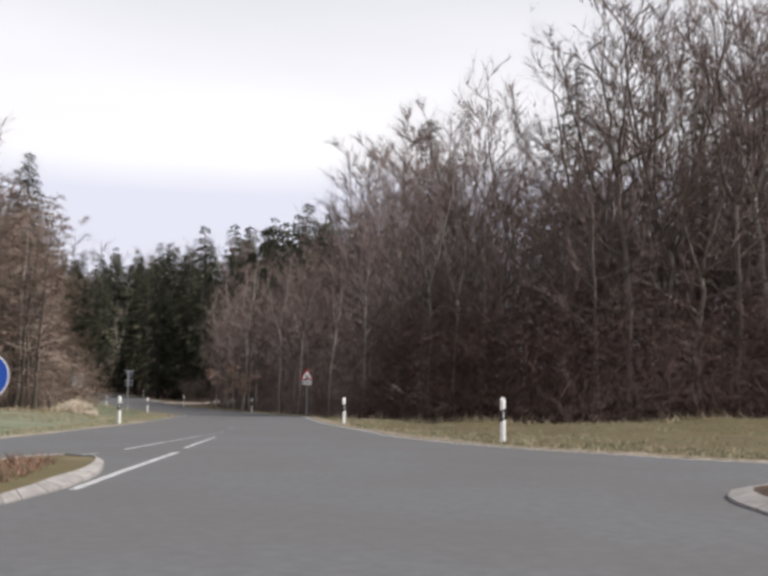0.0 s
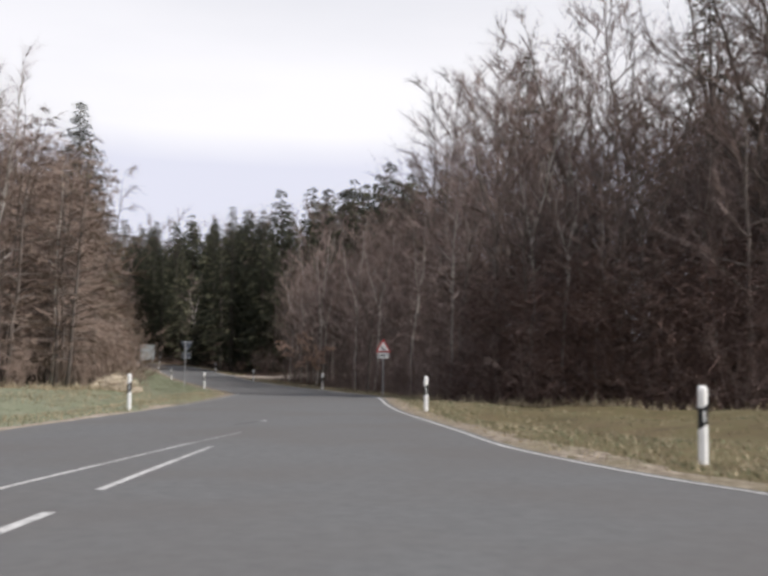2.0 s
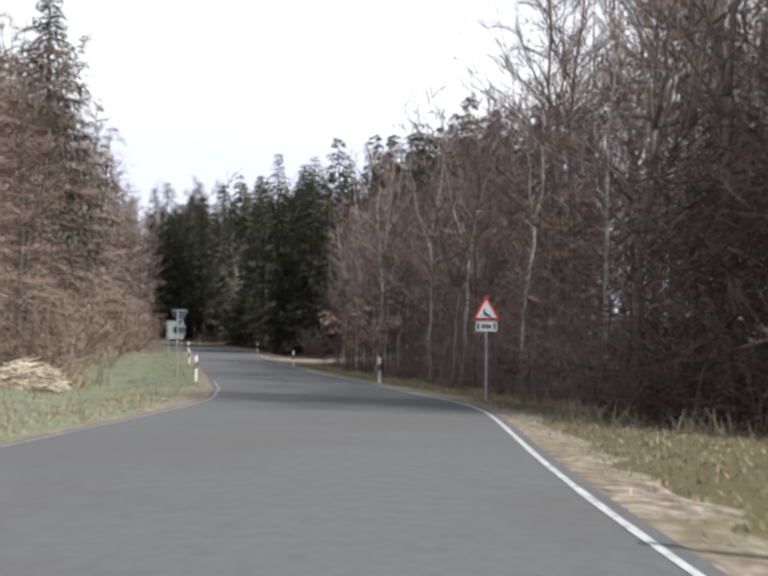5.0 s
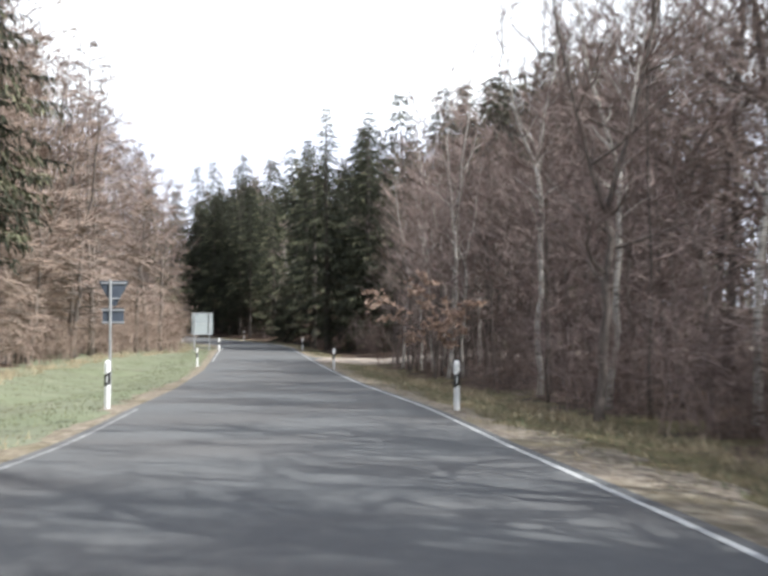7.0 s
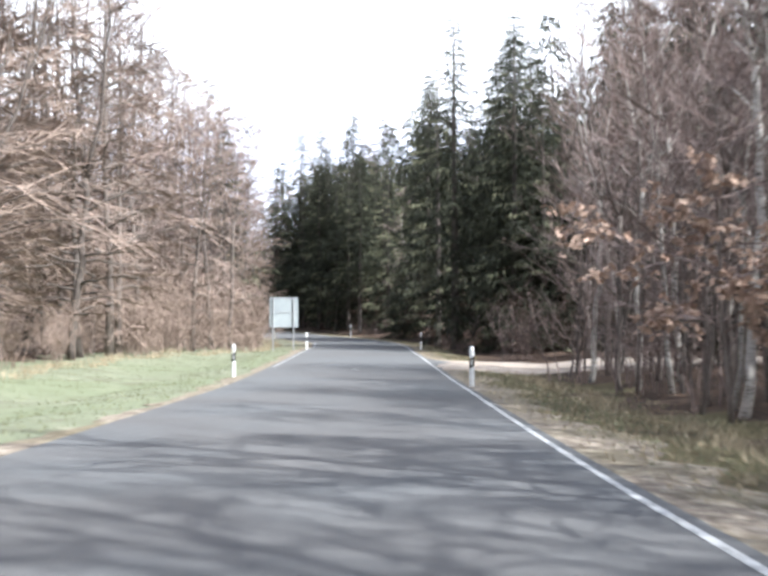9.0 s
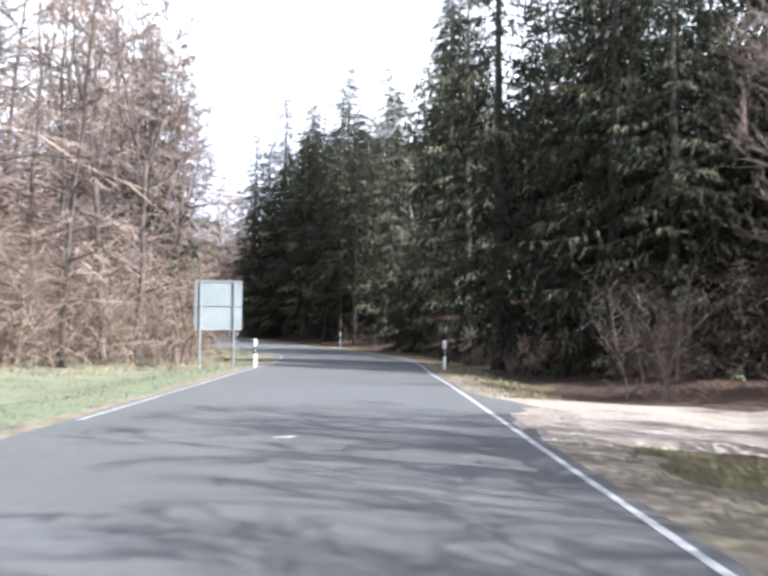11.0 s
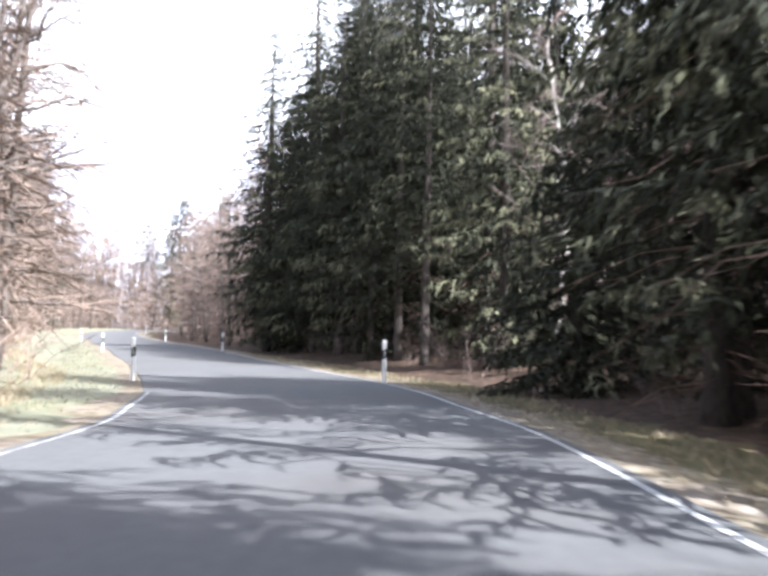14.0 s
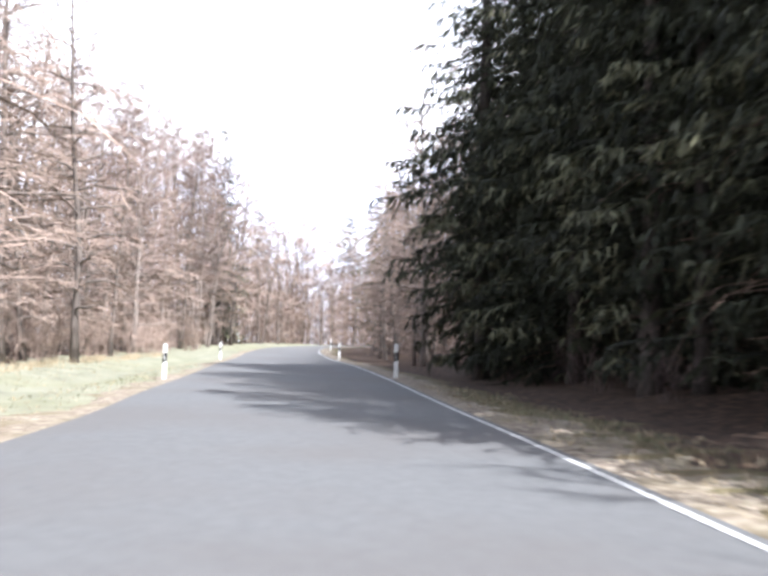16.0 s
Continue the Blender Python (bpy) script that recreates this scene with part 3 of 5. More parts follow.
def bare_tree(seed, H, spread, trunk_r, start, rise, droop, n1, n2, n3, twig, width, bark, twigmat, label, dry=0, fork=0.0, cone=0.55, fills=True):
    """A leafless tree: trunk, forked at that part of its height, with limbs, and a crown of branches and fine twigs."""
    rnd = random.Random(seed)
    u = rnd.uniform
    tree = new("tree")
    if fills:
        HEIGHT[tree.name] = H
    trunk, crown, leaves = Build(), Build(), Build()
    n = 9
    lean = Vector((u(-0.05, 0.05), u(-0.05, 0.05), 0))

    def leader(base, r0, tilt, top):
        """One stem from base to the height top, tilted first and then rising."""
        pts, rad, off = [base], [r0 * (1.25 if base.z < 0 else 1)], Vector((0, 0, 0))
        for i in range(1, n + 1):
            g = i / n
            off += Vector((u(-1, 1), u(-1, 1), 0)) * 0.009 * H
            pts.append(Vector((base.x, base.y, 0)) + off + tilt * (1 - (1 - g) ** 1.8) * (top - base.z) * 0.55 + lean * (top - base.z) * g + Vector((0, 0, base.z + (top - base.z) * g)))
            rad.append(r0 * (1 - 0.93 * g ** 0.9))
        return pts, rad

    def at(stem, z):
        pts = stem[0]
        k = 0
        while k < len(pts) - 2 and pts[k + 1].z < z:
            k += 1
        g = (z - pts[k].z) / (pts[k + 1].z - pts[k].z)
        return pts[k].lerp(pts[k + 1], min(1, max(0, g)))

    w0 = u(0, 6.28)
    tilt = Vector((math.cos(w0), math.sin(w0), 0))
    if fork:
        foot = leader(Vector((0, 0, -0.15)), trunk_r, Vector((0, 0, 0)), H * fork)
        foot[1][1:] = [trunk_r * (1 - 0.3 * k / n) for k in range(1, n + 1)]
        stems = [foot] + [leader(foot[0][-1], trunk_r * q, tilt * sg * u(0.22, 0.42), H * v) for sg, q, v in ((1, 0.62, 1.0), (-1, 0.55, u(0.85, 0.97)))]
    else:
        stems = [leader(Vector((0, 0, -0.15)), trunk_r, Vector((0, 0, 0)), H)]
    for pts, rad in stems:
        trunk.tube(pts, rad, 7 if trunk_r > 0.07 else 5)

    for i in range(n1):
        f = start + (0.985 - start) * (i + u(0, 0.9)) / n1
        p = at(stems[0] if f < fork or not fork else stems[1 + i % 2], f * H)
        w = 2.4 * i + u(-0.5, 0.5)
        L = spread * (1.08 - f) ** cone * u(0.65, 1.15) * min(1, 0.55 + (f - start) * 2.5)
        a = rise + 0.5 * (f - start) + u(-0.15, 0.2)
        out = Vector((math.cos(w), math.sin(w), 0))
        pts, q = [p], p.copy()
        for k in range(4):
            aa = a + 0.12 * k * (1 - droop) - droop * 0.35 * k + u(-0.24, 0.24)
            side = Vector((-out.y, out.x, 0)) * u(-0.5, 0.5)
            q = q + (L / 4) * ((out + side).normalized() * math.cos(aa) + Vector((0, 0, math.sin(aa))))
            pts.append(q)
        r0 = trunk_r * (1 - 0.85 * f) * 0.42 + 0.012
        thick = r0 > 0.034
        (trunk if thick else crown).tube(pts, [r0, r0 * 0.8, r0 * 0.62, r0 * 0.42, 0.008], 4 if thick else 3, False)
        for j in range(n2):
            g = u(0.18, 1.0) * 4
            k = min(3, int(g))
            s = pts[k].lerp(pts[k + 1], g - k)
            d = (pts[k + 1] - pts[k]).normalized()
            d = (d + Vector((u(-1, 1), u(-1, 1), u(-0.5, 0.9) - droop * 0.7)) * 0.8).normalized()
            M = L * u(0.22, 0.42)
            e = s + d * M
            e2 = e + (d + Vector((u(-0.5, 0.5), u(-0.5, 0.5), 0.25 - droop * 0.9))).normalized() * M * 0.7
            crown.ribbon(s, e, e2, d.orthogonal().normalized() * 0.019)
            for t in range(n3):
                h = u(0.1, 1.0) * 2
                o = s.lerp(e, h) if h < 1 else e.lerp(e2, h - 1)
                td = (d + Vector((u(-1, 1), u(-1, 1), u(-0.6, 0.9) - droop)) * 0.9).normalized()
                tl = twig * u(0.5, 1.2) * min(1, 0.4 + L / 5)
                crown.sliver(o, o + td * tl, td.orthogonal().normalized() * width * u(0.6, 1.3))
                if dry and s.z < 0.62 * H and rnd.random() < dry:
                    for c in range(8):
                        q = o + td * tl * u(0.2, 1)
                        a, e3 = Vector((u(-1, 1), u(-1, 1), u(-1, 0.3))).normalized() * 0.17, Vector((u(-1, 1), u(-1, 1), u(-1, 1))).normalized() * 0.065
                        leaves.quad(q, q + a * 0.5 + e3, q + a, q + a * 0.5 - e3)
    part("trunk", trunk, bark, tree, smooth=True)
    part("crown", crown, twigmat, tree)
    if dry:
        part("leaves", leaves, DRY_LEAF, tree, "withered orange-brown leaves")
    return tagged(tree, label, "tree")


def spruce(seed, H, R, trunk_r, start, whorl, per, sprays, fine, size, label, gap=0.12, dead=0, pale_share=0.24):
    """A spruce: straight trunk, uneven whorls of sagging boughs hung with needle sprays; dead: bare branches below the crown."""
    rnd = random.Random(seed)
    u = rnd.uniform
    tree = new("spruce")
    HEIGHT[tree.name] = H
    trunk, crown, tips, sticks = Build(), Build(), Build(), Build()
    trunk.tube([Vector((0, 0, -0.15)), Vector((0.01, 0, 0.5)), Vector((0.03, 0, H * 0.3)), Vector((-0.02, 0.04, H * 0.65)), Vector((0, 0, H * 0.965))], [trunk_r * 1.5, trunk_r, trunk_r * 0.85, trunk_r * 0.45, 0.02], 8)
    z, turn, lobe = start * H, 0.0, u(0, 6.28)
    while z < H * 0.985:
        f = (z - start * H) / (H * (1 - start))
        for k in range(per):
            if rnd.random() < gap:
                continue
            w = turn + 2 * math.pi * k / per + u(-0.45, 0.45)
            L = (R * (1 - f) ** 0.64 * u(0.55, 1.15) * (1 + 0.16 * math.sin(2 * w + lobe + 0.9 * z)) + 0.12) * (0.7 + 0.3 * min(1, f * 6))
            out, side = Vector((math.cos(w), math.sin(w), 0)), Vector((-math.sin(w), math.cos(w), 0))
            a = 0.22 + 0.34 * (1 - f) + u(-0.14, 0.14)
            base = Vector((0, 0, z + u(-0.2, 0.2)))
            pts = [base + out * L * g + Vector((0, 0, -a * L * g * (1.15 - 0.45 * g * g))) for g in (0, 0.35, 0.7, 1)]
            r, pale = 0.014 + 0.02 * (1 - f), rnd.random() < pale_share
            if sprays > 6:
                crown.tube(pts, [r, r * 0.75, r * 0.5, 0.006], 3, False)
            else:
                crown.ribbon(pts[0], pts[2], pts[3], side * r)
            sz = size * (0.35 + 0.65 * min(1, 1.6 * (1 - f)))
            m = max(6, int(sprays * (0.3 + 0.7 * L / R)))
            for j in range(m):
                g = 0.12 + 0.88 * (j + u(0, 1)) / m
                h = min(2.999, g * 3)
                o = pts[int(h)].lerp(pts[int(h) + 1], h - int(h))
                sg = 1 if j % 2 else -1
                d = (out * u(0.3, 0.95) + side * sg * u(0.25, 1.0)).normalized()
                s = (0.34 * L * (1.1 - 0.7 * g) + 0.10) * u(0.5, 1.2)
                mid = o + d * s * 0.6 + Vector((0, 0, -0.12 * s))
                end = o + d * s + Vector((0, 0, -u(0.25, 0.75) * s - u(0, 0.5) * sz))
                across = d.cross(Vector((u(-0.5, 0.5), u(-0.5, 0.5), 1))).normalized()
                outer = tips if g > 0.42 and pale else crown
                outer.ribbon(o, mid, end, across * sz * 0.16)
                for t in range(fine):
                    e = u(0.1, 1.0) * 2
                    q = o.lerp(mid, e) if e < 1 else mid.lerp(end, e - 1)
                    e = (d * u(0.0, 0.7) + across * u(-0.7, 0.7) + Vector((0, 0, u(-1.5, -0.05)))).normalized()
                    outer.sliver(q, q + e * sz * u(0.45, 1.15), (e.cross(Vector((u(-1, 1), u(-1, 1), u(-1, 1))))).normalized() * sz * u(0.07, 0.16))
        turn += 0.7
        z += whorl * u(0.7, 1.3) * (1.1 - 0.6 * f)
    for i in range(dead):
        zz, w, L = u(0.03, max(0.3, start * 1.2)) * H, u(0, 6.28), u(0.5, 2.4)
        out = Vector((math.cos(w), math.sin(w), 0))
        p = [Vector((0, 0, zz)), Vector((0, 0, zz - 0.08 * L)) + out * L * 0.5, Vector((u(-0.2, 0.2), u(-0.2, 0.2), zz - u(0.15, 0.5) * L)) + out * L]
        sticks.tube(p, [0.018, 0.012, 0.004], 3, False)
        for t in range(5):
            q = p[1].lerp(p[2], u(-0.4, 1.0))
            e = (out * u(0.2, 1) + Vector((u(-1, 1), u(-1, 1), u(-0.9, 0.3)))).normalized()
            sticks.sliver(q, q + e * u(0.2, 0.7), e.orthogonal().normalized() * 0.008)
    part("trunk", trunk, CONIFER_BARK, tree, smooth=True)
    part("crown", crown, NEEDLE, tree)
    part("outer_crown", tips, SUNLIT_NEEDLE, tree, "paler yellow-green bough tips with sunlight in their colour")
    if dead:
        tagged(part("dead_brushwood", sticks, DEAD_WOOD, tree, "brown dead lower branches"), kind="stuff")
    return tagged(tree, label, "tree")


def shrub(seed, H, stems, twigs, width, mat, label):
    """A leafless shrub: every arching stem with its twigs is a part."""
    rnd = random.Random(seed)
    u = rnd.uniform
    ob = new("shrub")
    for i in range(stems):
        b = Build()
        w, a, L = u(0, 6.28), u(0.05, 0.45), H * u(0.5, 1.1)
        p = Vector((u(-0.6, 0.6), u(-0.6, 0.6), -0.1))
        pts = [p]
        for k in range(5):
            w += u(-0.5, 0.5)
            p = p + Vector((math.cos(w) * math.sin(a), math.sin(w) * math.sin(a), math.cos(a))) * L / 5
            a += u(-0.12, 0.42)
            pts.append(p)
        b.tube(pts, [0.017, 0.015, 0.012, 0.009, 0.006, 0.003], 3, False)
        for j in range(twigs):
            h = u(0.3, 1) * 5
            k = min(4, int(h))
            o = pts[k].lerp(pts[k + 1], h - k)
            td = ((pts[k + 1] - pts[k]).normalized() * 0.5 + Vector((u(-1, 1), u(-1, 1), u(-0.6, 0.8)))).normalized()
            e = o + td * u(0.3, 0.95)
            b.sliver(o, e, td.orthogonal().normalized() * width * u(0.6, 1.3))
            for t in range(2):
                o2 = o.lerp(e, u(0.2, 0.8))
                t2 = (td + Vector((u(-1, 1), u(-1, 1), u(-0.4, 0.9)))).normalized()
                b.sliver(o2, o2 + t2 * u(0.15, 0.5), t2.orthogonal().normalized() * width * 0.7)
        part("stem", b, mat, ob)
    return tagged(ob, label, "shrub")


def thicket(seed, H, R, n, length, width, mat):
    """A piece of tangled undergrowth: crossing twigs that thin out towards the top."""
    rnd = random.Random(seed)
    u = rnd.uniform
    ob, b = new("thicket"), Build()
    for i in range(n):
        h, w, r = u(0, 1) ** 1.25, u(0, 6.28), math.sqrt(u(0, 1)) * R
        o = Vector((math.cos(w) * r * (1 - 0.4 * h), math.sin(w) * r * (1 - 0.4 * h), h * H))
        d = Vector((u(-1, 1), u(-1, 1), u(-0.55, 1.0))).normalized()
        L = length * u(0.5, 1.2)
        if i % 4:
            b.sliver(o, o + d * L, d.orthogonal().normalized() * width * u(0.6, 1.3))
            continue
        e = o + d * L * 0.55
        f = e + (d + Vector((u(-0.7, 0.7), u(-0.7, 0.7), u(-0.4, 0.6)))).normalized() * L * 0.5
        b.ribbon(o, e, f, d.orthogonal().normalized() * width * u(0.5, 1.2))
    part("twigs", b, mat, ob)
    return ob


FOREST_RIGHT = [(115, 36), (80, 38), (60, 39), (30, 40), (19, 40.3), (8.4, 42.6), (2.2, 46.6), (-0.8, 55), (-2.6, 61), (-5.0, 67), (-8.4, 77), (-12.6, 88), (-15.6, 97), (-18.0, 103), (-20.5, 109), (-24.4, 118), (-27.8, 126), (-32.4, 136.5), (-37.2, 146.5), (-43.2, 155.4), (-51.3, 166.2), (-55.9, 171.6), (-65.2, 181.8), (-75, 192.3), (-86.3, 204), (-102, 222), (-113, 240), (-116, 255), (-116, 300)]
FOREST_LEFT = [(-38, 25), (-26, 42), (-18.4, 53), (-19.0, 63), (-25.0, 76), (-29.5, 86), (-33.5, 97), (-37, 106), (-39.5, 115), (-40.6, 122), (-41.2, 128), (-44.8, 137), (-50.6, 146.3), (-58, 155), (-67, 163.3), (-78, 173), (-88.5, 184.5), (-103, 201), (-118, 219), (-129, 236), (-133, 254), (-133, 300)]
FRL, FLL = spline(FOREST_RIGHT, 0.5), spline(FOREST_LEFT, 0.5)
def stand(proto, x, y, turn, scale, tall=1.0, lean=(0, 0)):
    ob = copy_thing(proto, pose(x, y, at_ground(x, y) - 0.03, lean[0], lean[1], turn))
    ob.scale = (scale, scale, scale * tall)
    return ob


def along(edge, side, near, far, gap, choose, seed, y0=-1e9, y1=1e9, size=(0.85, 1.15), x1=1e9, stuff=False, clear=()):
    """Stands trees in a strip beside a forest edge, between near and far metres inside it. stuff: they join the mass of the wood.
    clear: stretches (y from, y to) left open."""
    rnd = random.Random(seed)
    i = 0
    while i < len(edge) - 1:
        p = edge[i]
        step = max(1, int(gap * rnd.uniform(0.6, 1.4) / 0.5))
        d = (edge[i + 1] - p).normalized()
        off = rnd.uniform(near, far)
        q = p + Vector((d.y, -d.x, 0)) * side * off
        proto, turn, scale = choose(rnd), rnd.uniform(0, 360), rnd.uniform(*size)
        if proto.name in HEIGHT:
            scale = min(21.0 if side > 0 and p.x > 12 else canopy(side, p.y, off), 23.5) / HEIGHT[proto.name] * rnd.uniform(0.82, 1.1)
        track = side > 0 and -3.6 < q.y - (108.2 + 0.1 * (q.x + 23.4)) < (3.6 if q.z > 9 or rnd.random() < 0.25 else 7.5) and -30 < q.x < 20
        # Made-up gap: tall trees are left out so that sun reaches the road.
        sun_gap = side > 0 and -33 < q.x < -10 and 135.0 < q.y + 0.32 * (q.x + 34.5) < 140.5 and proto.name in HEIGHT
        if y0 <= p.y <= y1 and p.x < x1 and not track and not sun_gap and not any(a < p.y < b for a, b in clear):
            if stuff:
                FAR.append((proto, pose(q.x, q.y, at_ground(q.x, q.y) - 0.03, rnd.uniform(-3, 3), rnd.uniform(-3, 3), turn) @ Matrix.Scale(scale, 4)))
            else:
                stand(proto, q.x, q.y, turn, scale, lean=(rnd.uniform(-4, 4), rnd.uniform(-4, 4)) if proto.name.startswith("tree") else (0, 0))
        i += step


def mixed(*pairs):
    """A chooser among lists of prototypes by weight."""
    return lambda rnd: rnd.choice(rnd.choices([p for p, w in pairs], [w for p, w in pairs])[0])


BROAD = [bare_tree(10 + i, 18.0, 5.0, 0.17, 0.2, 0.35, 0.08, 24, 7, 8, 1.0, 0.010, BARK, TWIG, "tall leafless grey-barked tree with a brown twiggy crown in the wood", fork=(0.45, 0, 0.55, 0.35)[i]) for i in range(4)]
BIRCHES = [bare_tree(20 + i, 17.0, 3.2, 0.12, 0.34, 0.8, 0.5, 20, 6, 9, 0.9, 0.009, BIRCH, TWIG, "slender leafless birch with white bark and fine drooping twigs", fork=(0.46, 0.52, 0)[i]) for i in range(3)]
POLES = [bare_tree(30 + i, 11.0, 3.0, 0.05, 0.14, 0.3, 0.1, 17, 5, 8, 0.8, 0.009, BARK, TWIG, "thin young leafless tree crowding the edge of the wood", fork=(0, 0.3, 0, 0.42)[i], fills=False) for i in range(4)]
LARCHES = [bare_tree(40 + i, 16.5, 3.6, 0.15, 0.10, 0.14, 0.5, 44, 7, 7, 0.85, 0.011, BARK, TAN_TWIG, "sunlit leafless larch with tan hanging twigs beside the meadow", fork=(0, 0.4, 0, 0)[i], cone=(0.9, 0.6, 0.8, 0.9)[i]) for i in range(4)]
BEECH = [bare_tree(45, 7.0, 2.6, 0.06, 0.2, 0.15, 0.2, 16, 6, 8, 0.7, 0.008, BARK, TWIG, "young beech holding withered orange-brown leaves", dry=0.75, fills=False)]
SPRUCES = [spruce(50 + i, 20.0, 4.0, 0.22, (0.06, 0.12, 0.2)[i], 0.62, 6, 10, 5, 0.44, "tall dark green spruce in the wood") for i in range(3)]
NEAR_SPRUCES = [spruce(60 + i, 19.0, (3.9, 3.4, 4.2)[i], 0.22, (0.04, 0.08, 0.13)[i], 0.52, 6, 14, 8, 0.30, "tall dark green spruce with hanging boughs at the roadside", dead=12) for i in range(3)]
BIG_SPRUCE = spruce(55, 27.5, 4.9, 0.34, 0.25, 0.66, 8, 15, 5, 0.5, "broad dark green spruce towering over the tan trees")
# The high pale_share colours most of these boughs as if sunlit.
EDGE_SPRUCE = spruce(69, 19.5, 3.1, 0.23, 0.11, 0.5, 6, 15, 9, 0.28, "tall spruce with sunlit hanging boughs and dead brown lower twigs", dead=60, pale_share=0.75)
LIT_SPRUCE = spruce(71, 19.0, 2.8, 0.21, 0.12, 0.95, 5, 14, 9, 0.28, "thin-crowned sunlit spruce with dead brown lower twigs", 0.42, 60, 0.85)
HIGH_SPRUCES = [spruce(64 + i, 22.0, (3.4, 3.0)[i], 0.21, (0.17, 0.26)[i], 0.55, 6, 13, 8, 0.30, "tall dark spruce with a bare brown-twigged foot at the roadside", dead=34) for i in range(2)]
YOUNG_SPRUCE = spruce(66, 5.6, 2.0, 0.06, 0.02, 0.24, 9, 13, 7, 0.20, "small dense young spruce at the roadside", pale_share=0.1)
SHRUBS = [shrub(70 + i, 3.8, 9, 20, 0.008, TWIG, "tangled leafless brown shrub at the edge of the wood") for i in range(4)]
TAN_SHRUBS = [shrub(80 + i, 3.2, 9, 20, 0.009, TAN_TWIG, "tangled leafless tan shrub at the edge of the wood") for i in range(3)]
FAR_BROAD = [bare_tree(110 + i, 18.0, 5.4, 0.11, 0.14, 0.3, 0.08, 13, 5, 6, 1.5, 0.017, BARK, TWIG, "", fork=(0.4, 0, 0.5)[i]) for i in range(3)]
FAR_LARCH = [bare_tree(120 + i, 16.0, 4.0, 0.12, 0.1, 0.2, 0.3, 14, 4, 6, 1.2, 0.022, BARK, TAN_TWIG, "", fork=(0.4, 0, 0.3)[i]) for i in range(3)]
FAR_SPRUCE = [spruce(130 + i, 20.0, 4.4, 0.2, 0.06, 1.1, 5, 5, 2, 1.0, "", 0.05) for i in range(3)]
FAR_YOUNG = [spruce(134 + i, 6.5, 2.1, 0.07, 0.03, 0.5, 6, 6, 3, 0.5, "", 0.05, pale_share=0.05) for i in range(2)]
for ob in FAR_YOUNG:
    del HEIGHT[ob.name]
FAR_TAN = [thicket(150 + i, 4.5, 2.4, 190, 1.4, 0.016, TAN_TWIG) for i in range(3)]
FAR_MASS = [thicket(160 + i, 10.0, 3.2, 240, 1.9, 0.026, TWIG if i == 2 else TAN_TWIG) for i in range(3)]
MID_THICKET = [thicket(148 + i, 5.0, 1.9, 280, 1.2, 0.012, TWIG) for i in range(2)]
LOW_THICKET = [thicket(145 + i, 5.0, 1.9, 330, 1.1, 0.012, SHADED_TWIG) for i in range(3)]
FAR_SHRUB = [thicket(140 + i, 8.5, 2.6, 300, 1.5, 0.016, TWIG if i else SHADED_TWIG) for i in range(3)]
PROTOS = BROAD + BIRCHES + POLES + LARCHES + BEECH + SPRUCES + NEAR_SPRUCES + SHRUBS + TAN_SHRUBS + FAR_BROAD + FAR_LARCH + FAR_SPRUCE + FAR_YOUNG + FAR_SHRUB + LOW_THICKET + MID_THICKET + FAR_TAN + FAR_MASS + [BIG_SPRUCE, YOUNG_SPRUCE, EDGE_SPRUCE, LIT_SPRUCE] + HIGH_SPRUCES

# wood beside the driving lane, up to the track
along(FRL, 1, 0.5, 2.4, 2.4, mixed((SHRUBS, 1)), 1, y1=117, x1=42, size=(0.7, 1.1), clear=((81, 90),))
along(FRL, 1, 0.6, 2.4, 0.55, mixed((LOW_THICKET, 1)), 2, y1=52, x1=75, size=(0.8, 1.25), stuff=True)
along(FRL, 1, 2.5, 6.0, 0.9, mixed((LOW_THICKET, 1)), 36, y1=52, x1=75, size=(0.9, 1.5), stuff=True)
along(FRL, 1, 0.8, 2.4, 1.1, mixed((MID_THICKET, 3), (LOW_THICKET, 1)), 39, y0=52, y1=117, size=(0.26, 0.46), stuff=True, clear=((82, 106),))
along(FRL, 1, 4.0, 9.0, 2.2, mixed((FAR_SHRUB[1:], 1)), 47, y0=56, y1=86, stuff=True, size=(0.8, 1.1))
along(FRL, 1, 2.8, 6.0, 1.9, mixed((MID_THICKET, 1)), 40, y0=52, y1=84, size=(0.9, 1.4), stuff=True)
along(FRL, 1, 2.5, 6.0, 1.5, mixed((MID_THICKET, 1)), 59, y0=84, y1=107, size=(0.45, 0.8), stuff=True)
along(FRL, 1, 0.6, 3.0, 2.2, mixed((BIRCHES, 1), (BROAD, 1)), 57, y0=88, y1=104)
along(FRL, 1, 1.0, 3.2, 2.6, mixed((POLES, 1)), 41, y0=57, y1=107, size=(0.6, 1.0), clear=((82, 89),))
along(FRL, 1, 15.0, 30.0, 1.6, mixed((FAR_SHRUB, 1)), 37, y1=60, x1=70, size=(1.0, 1.7), stuff=True)
along(FRL, 1, 2.6, 6.0, 2.6, mixed((POLES, 3), (BIRCHES, 0.25)), 3, y1=106, x1=45)
along(FRL, 1, 4.0, 9.0, 3.4, mixed((BROAD, 3), (BIRCHES, 0.5)), 4, y1=106, x1=50, size=(0.85, 1.15))
along(FRL, 1, 1.8, 4.6, 2.2, mixed((BROAD, 2), (BIRCHES, 0.7)), 56, y1=50, x1=22)
along(FRL, 1, 4.0, 9.0, 1.1, mixed((FAR_SHRUB, 1)), 12, y1=56, x1=70, stuff=True)
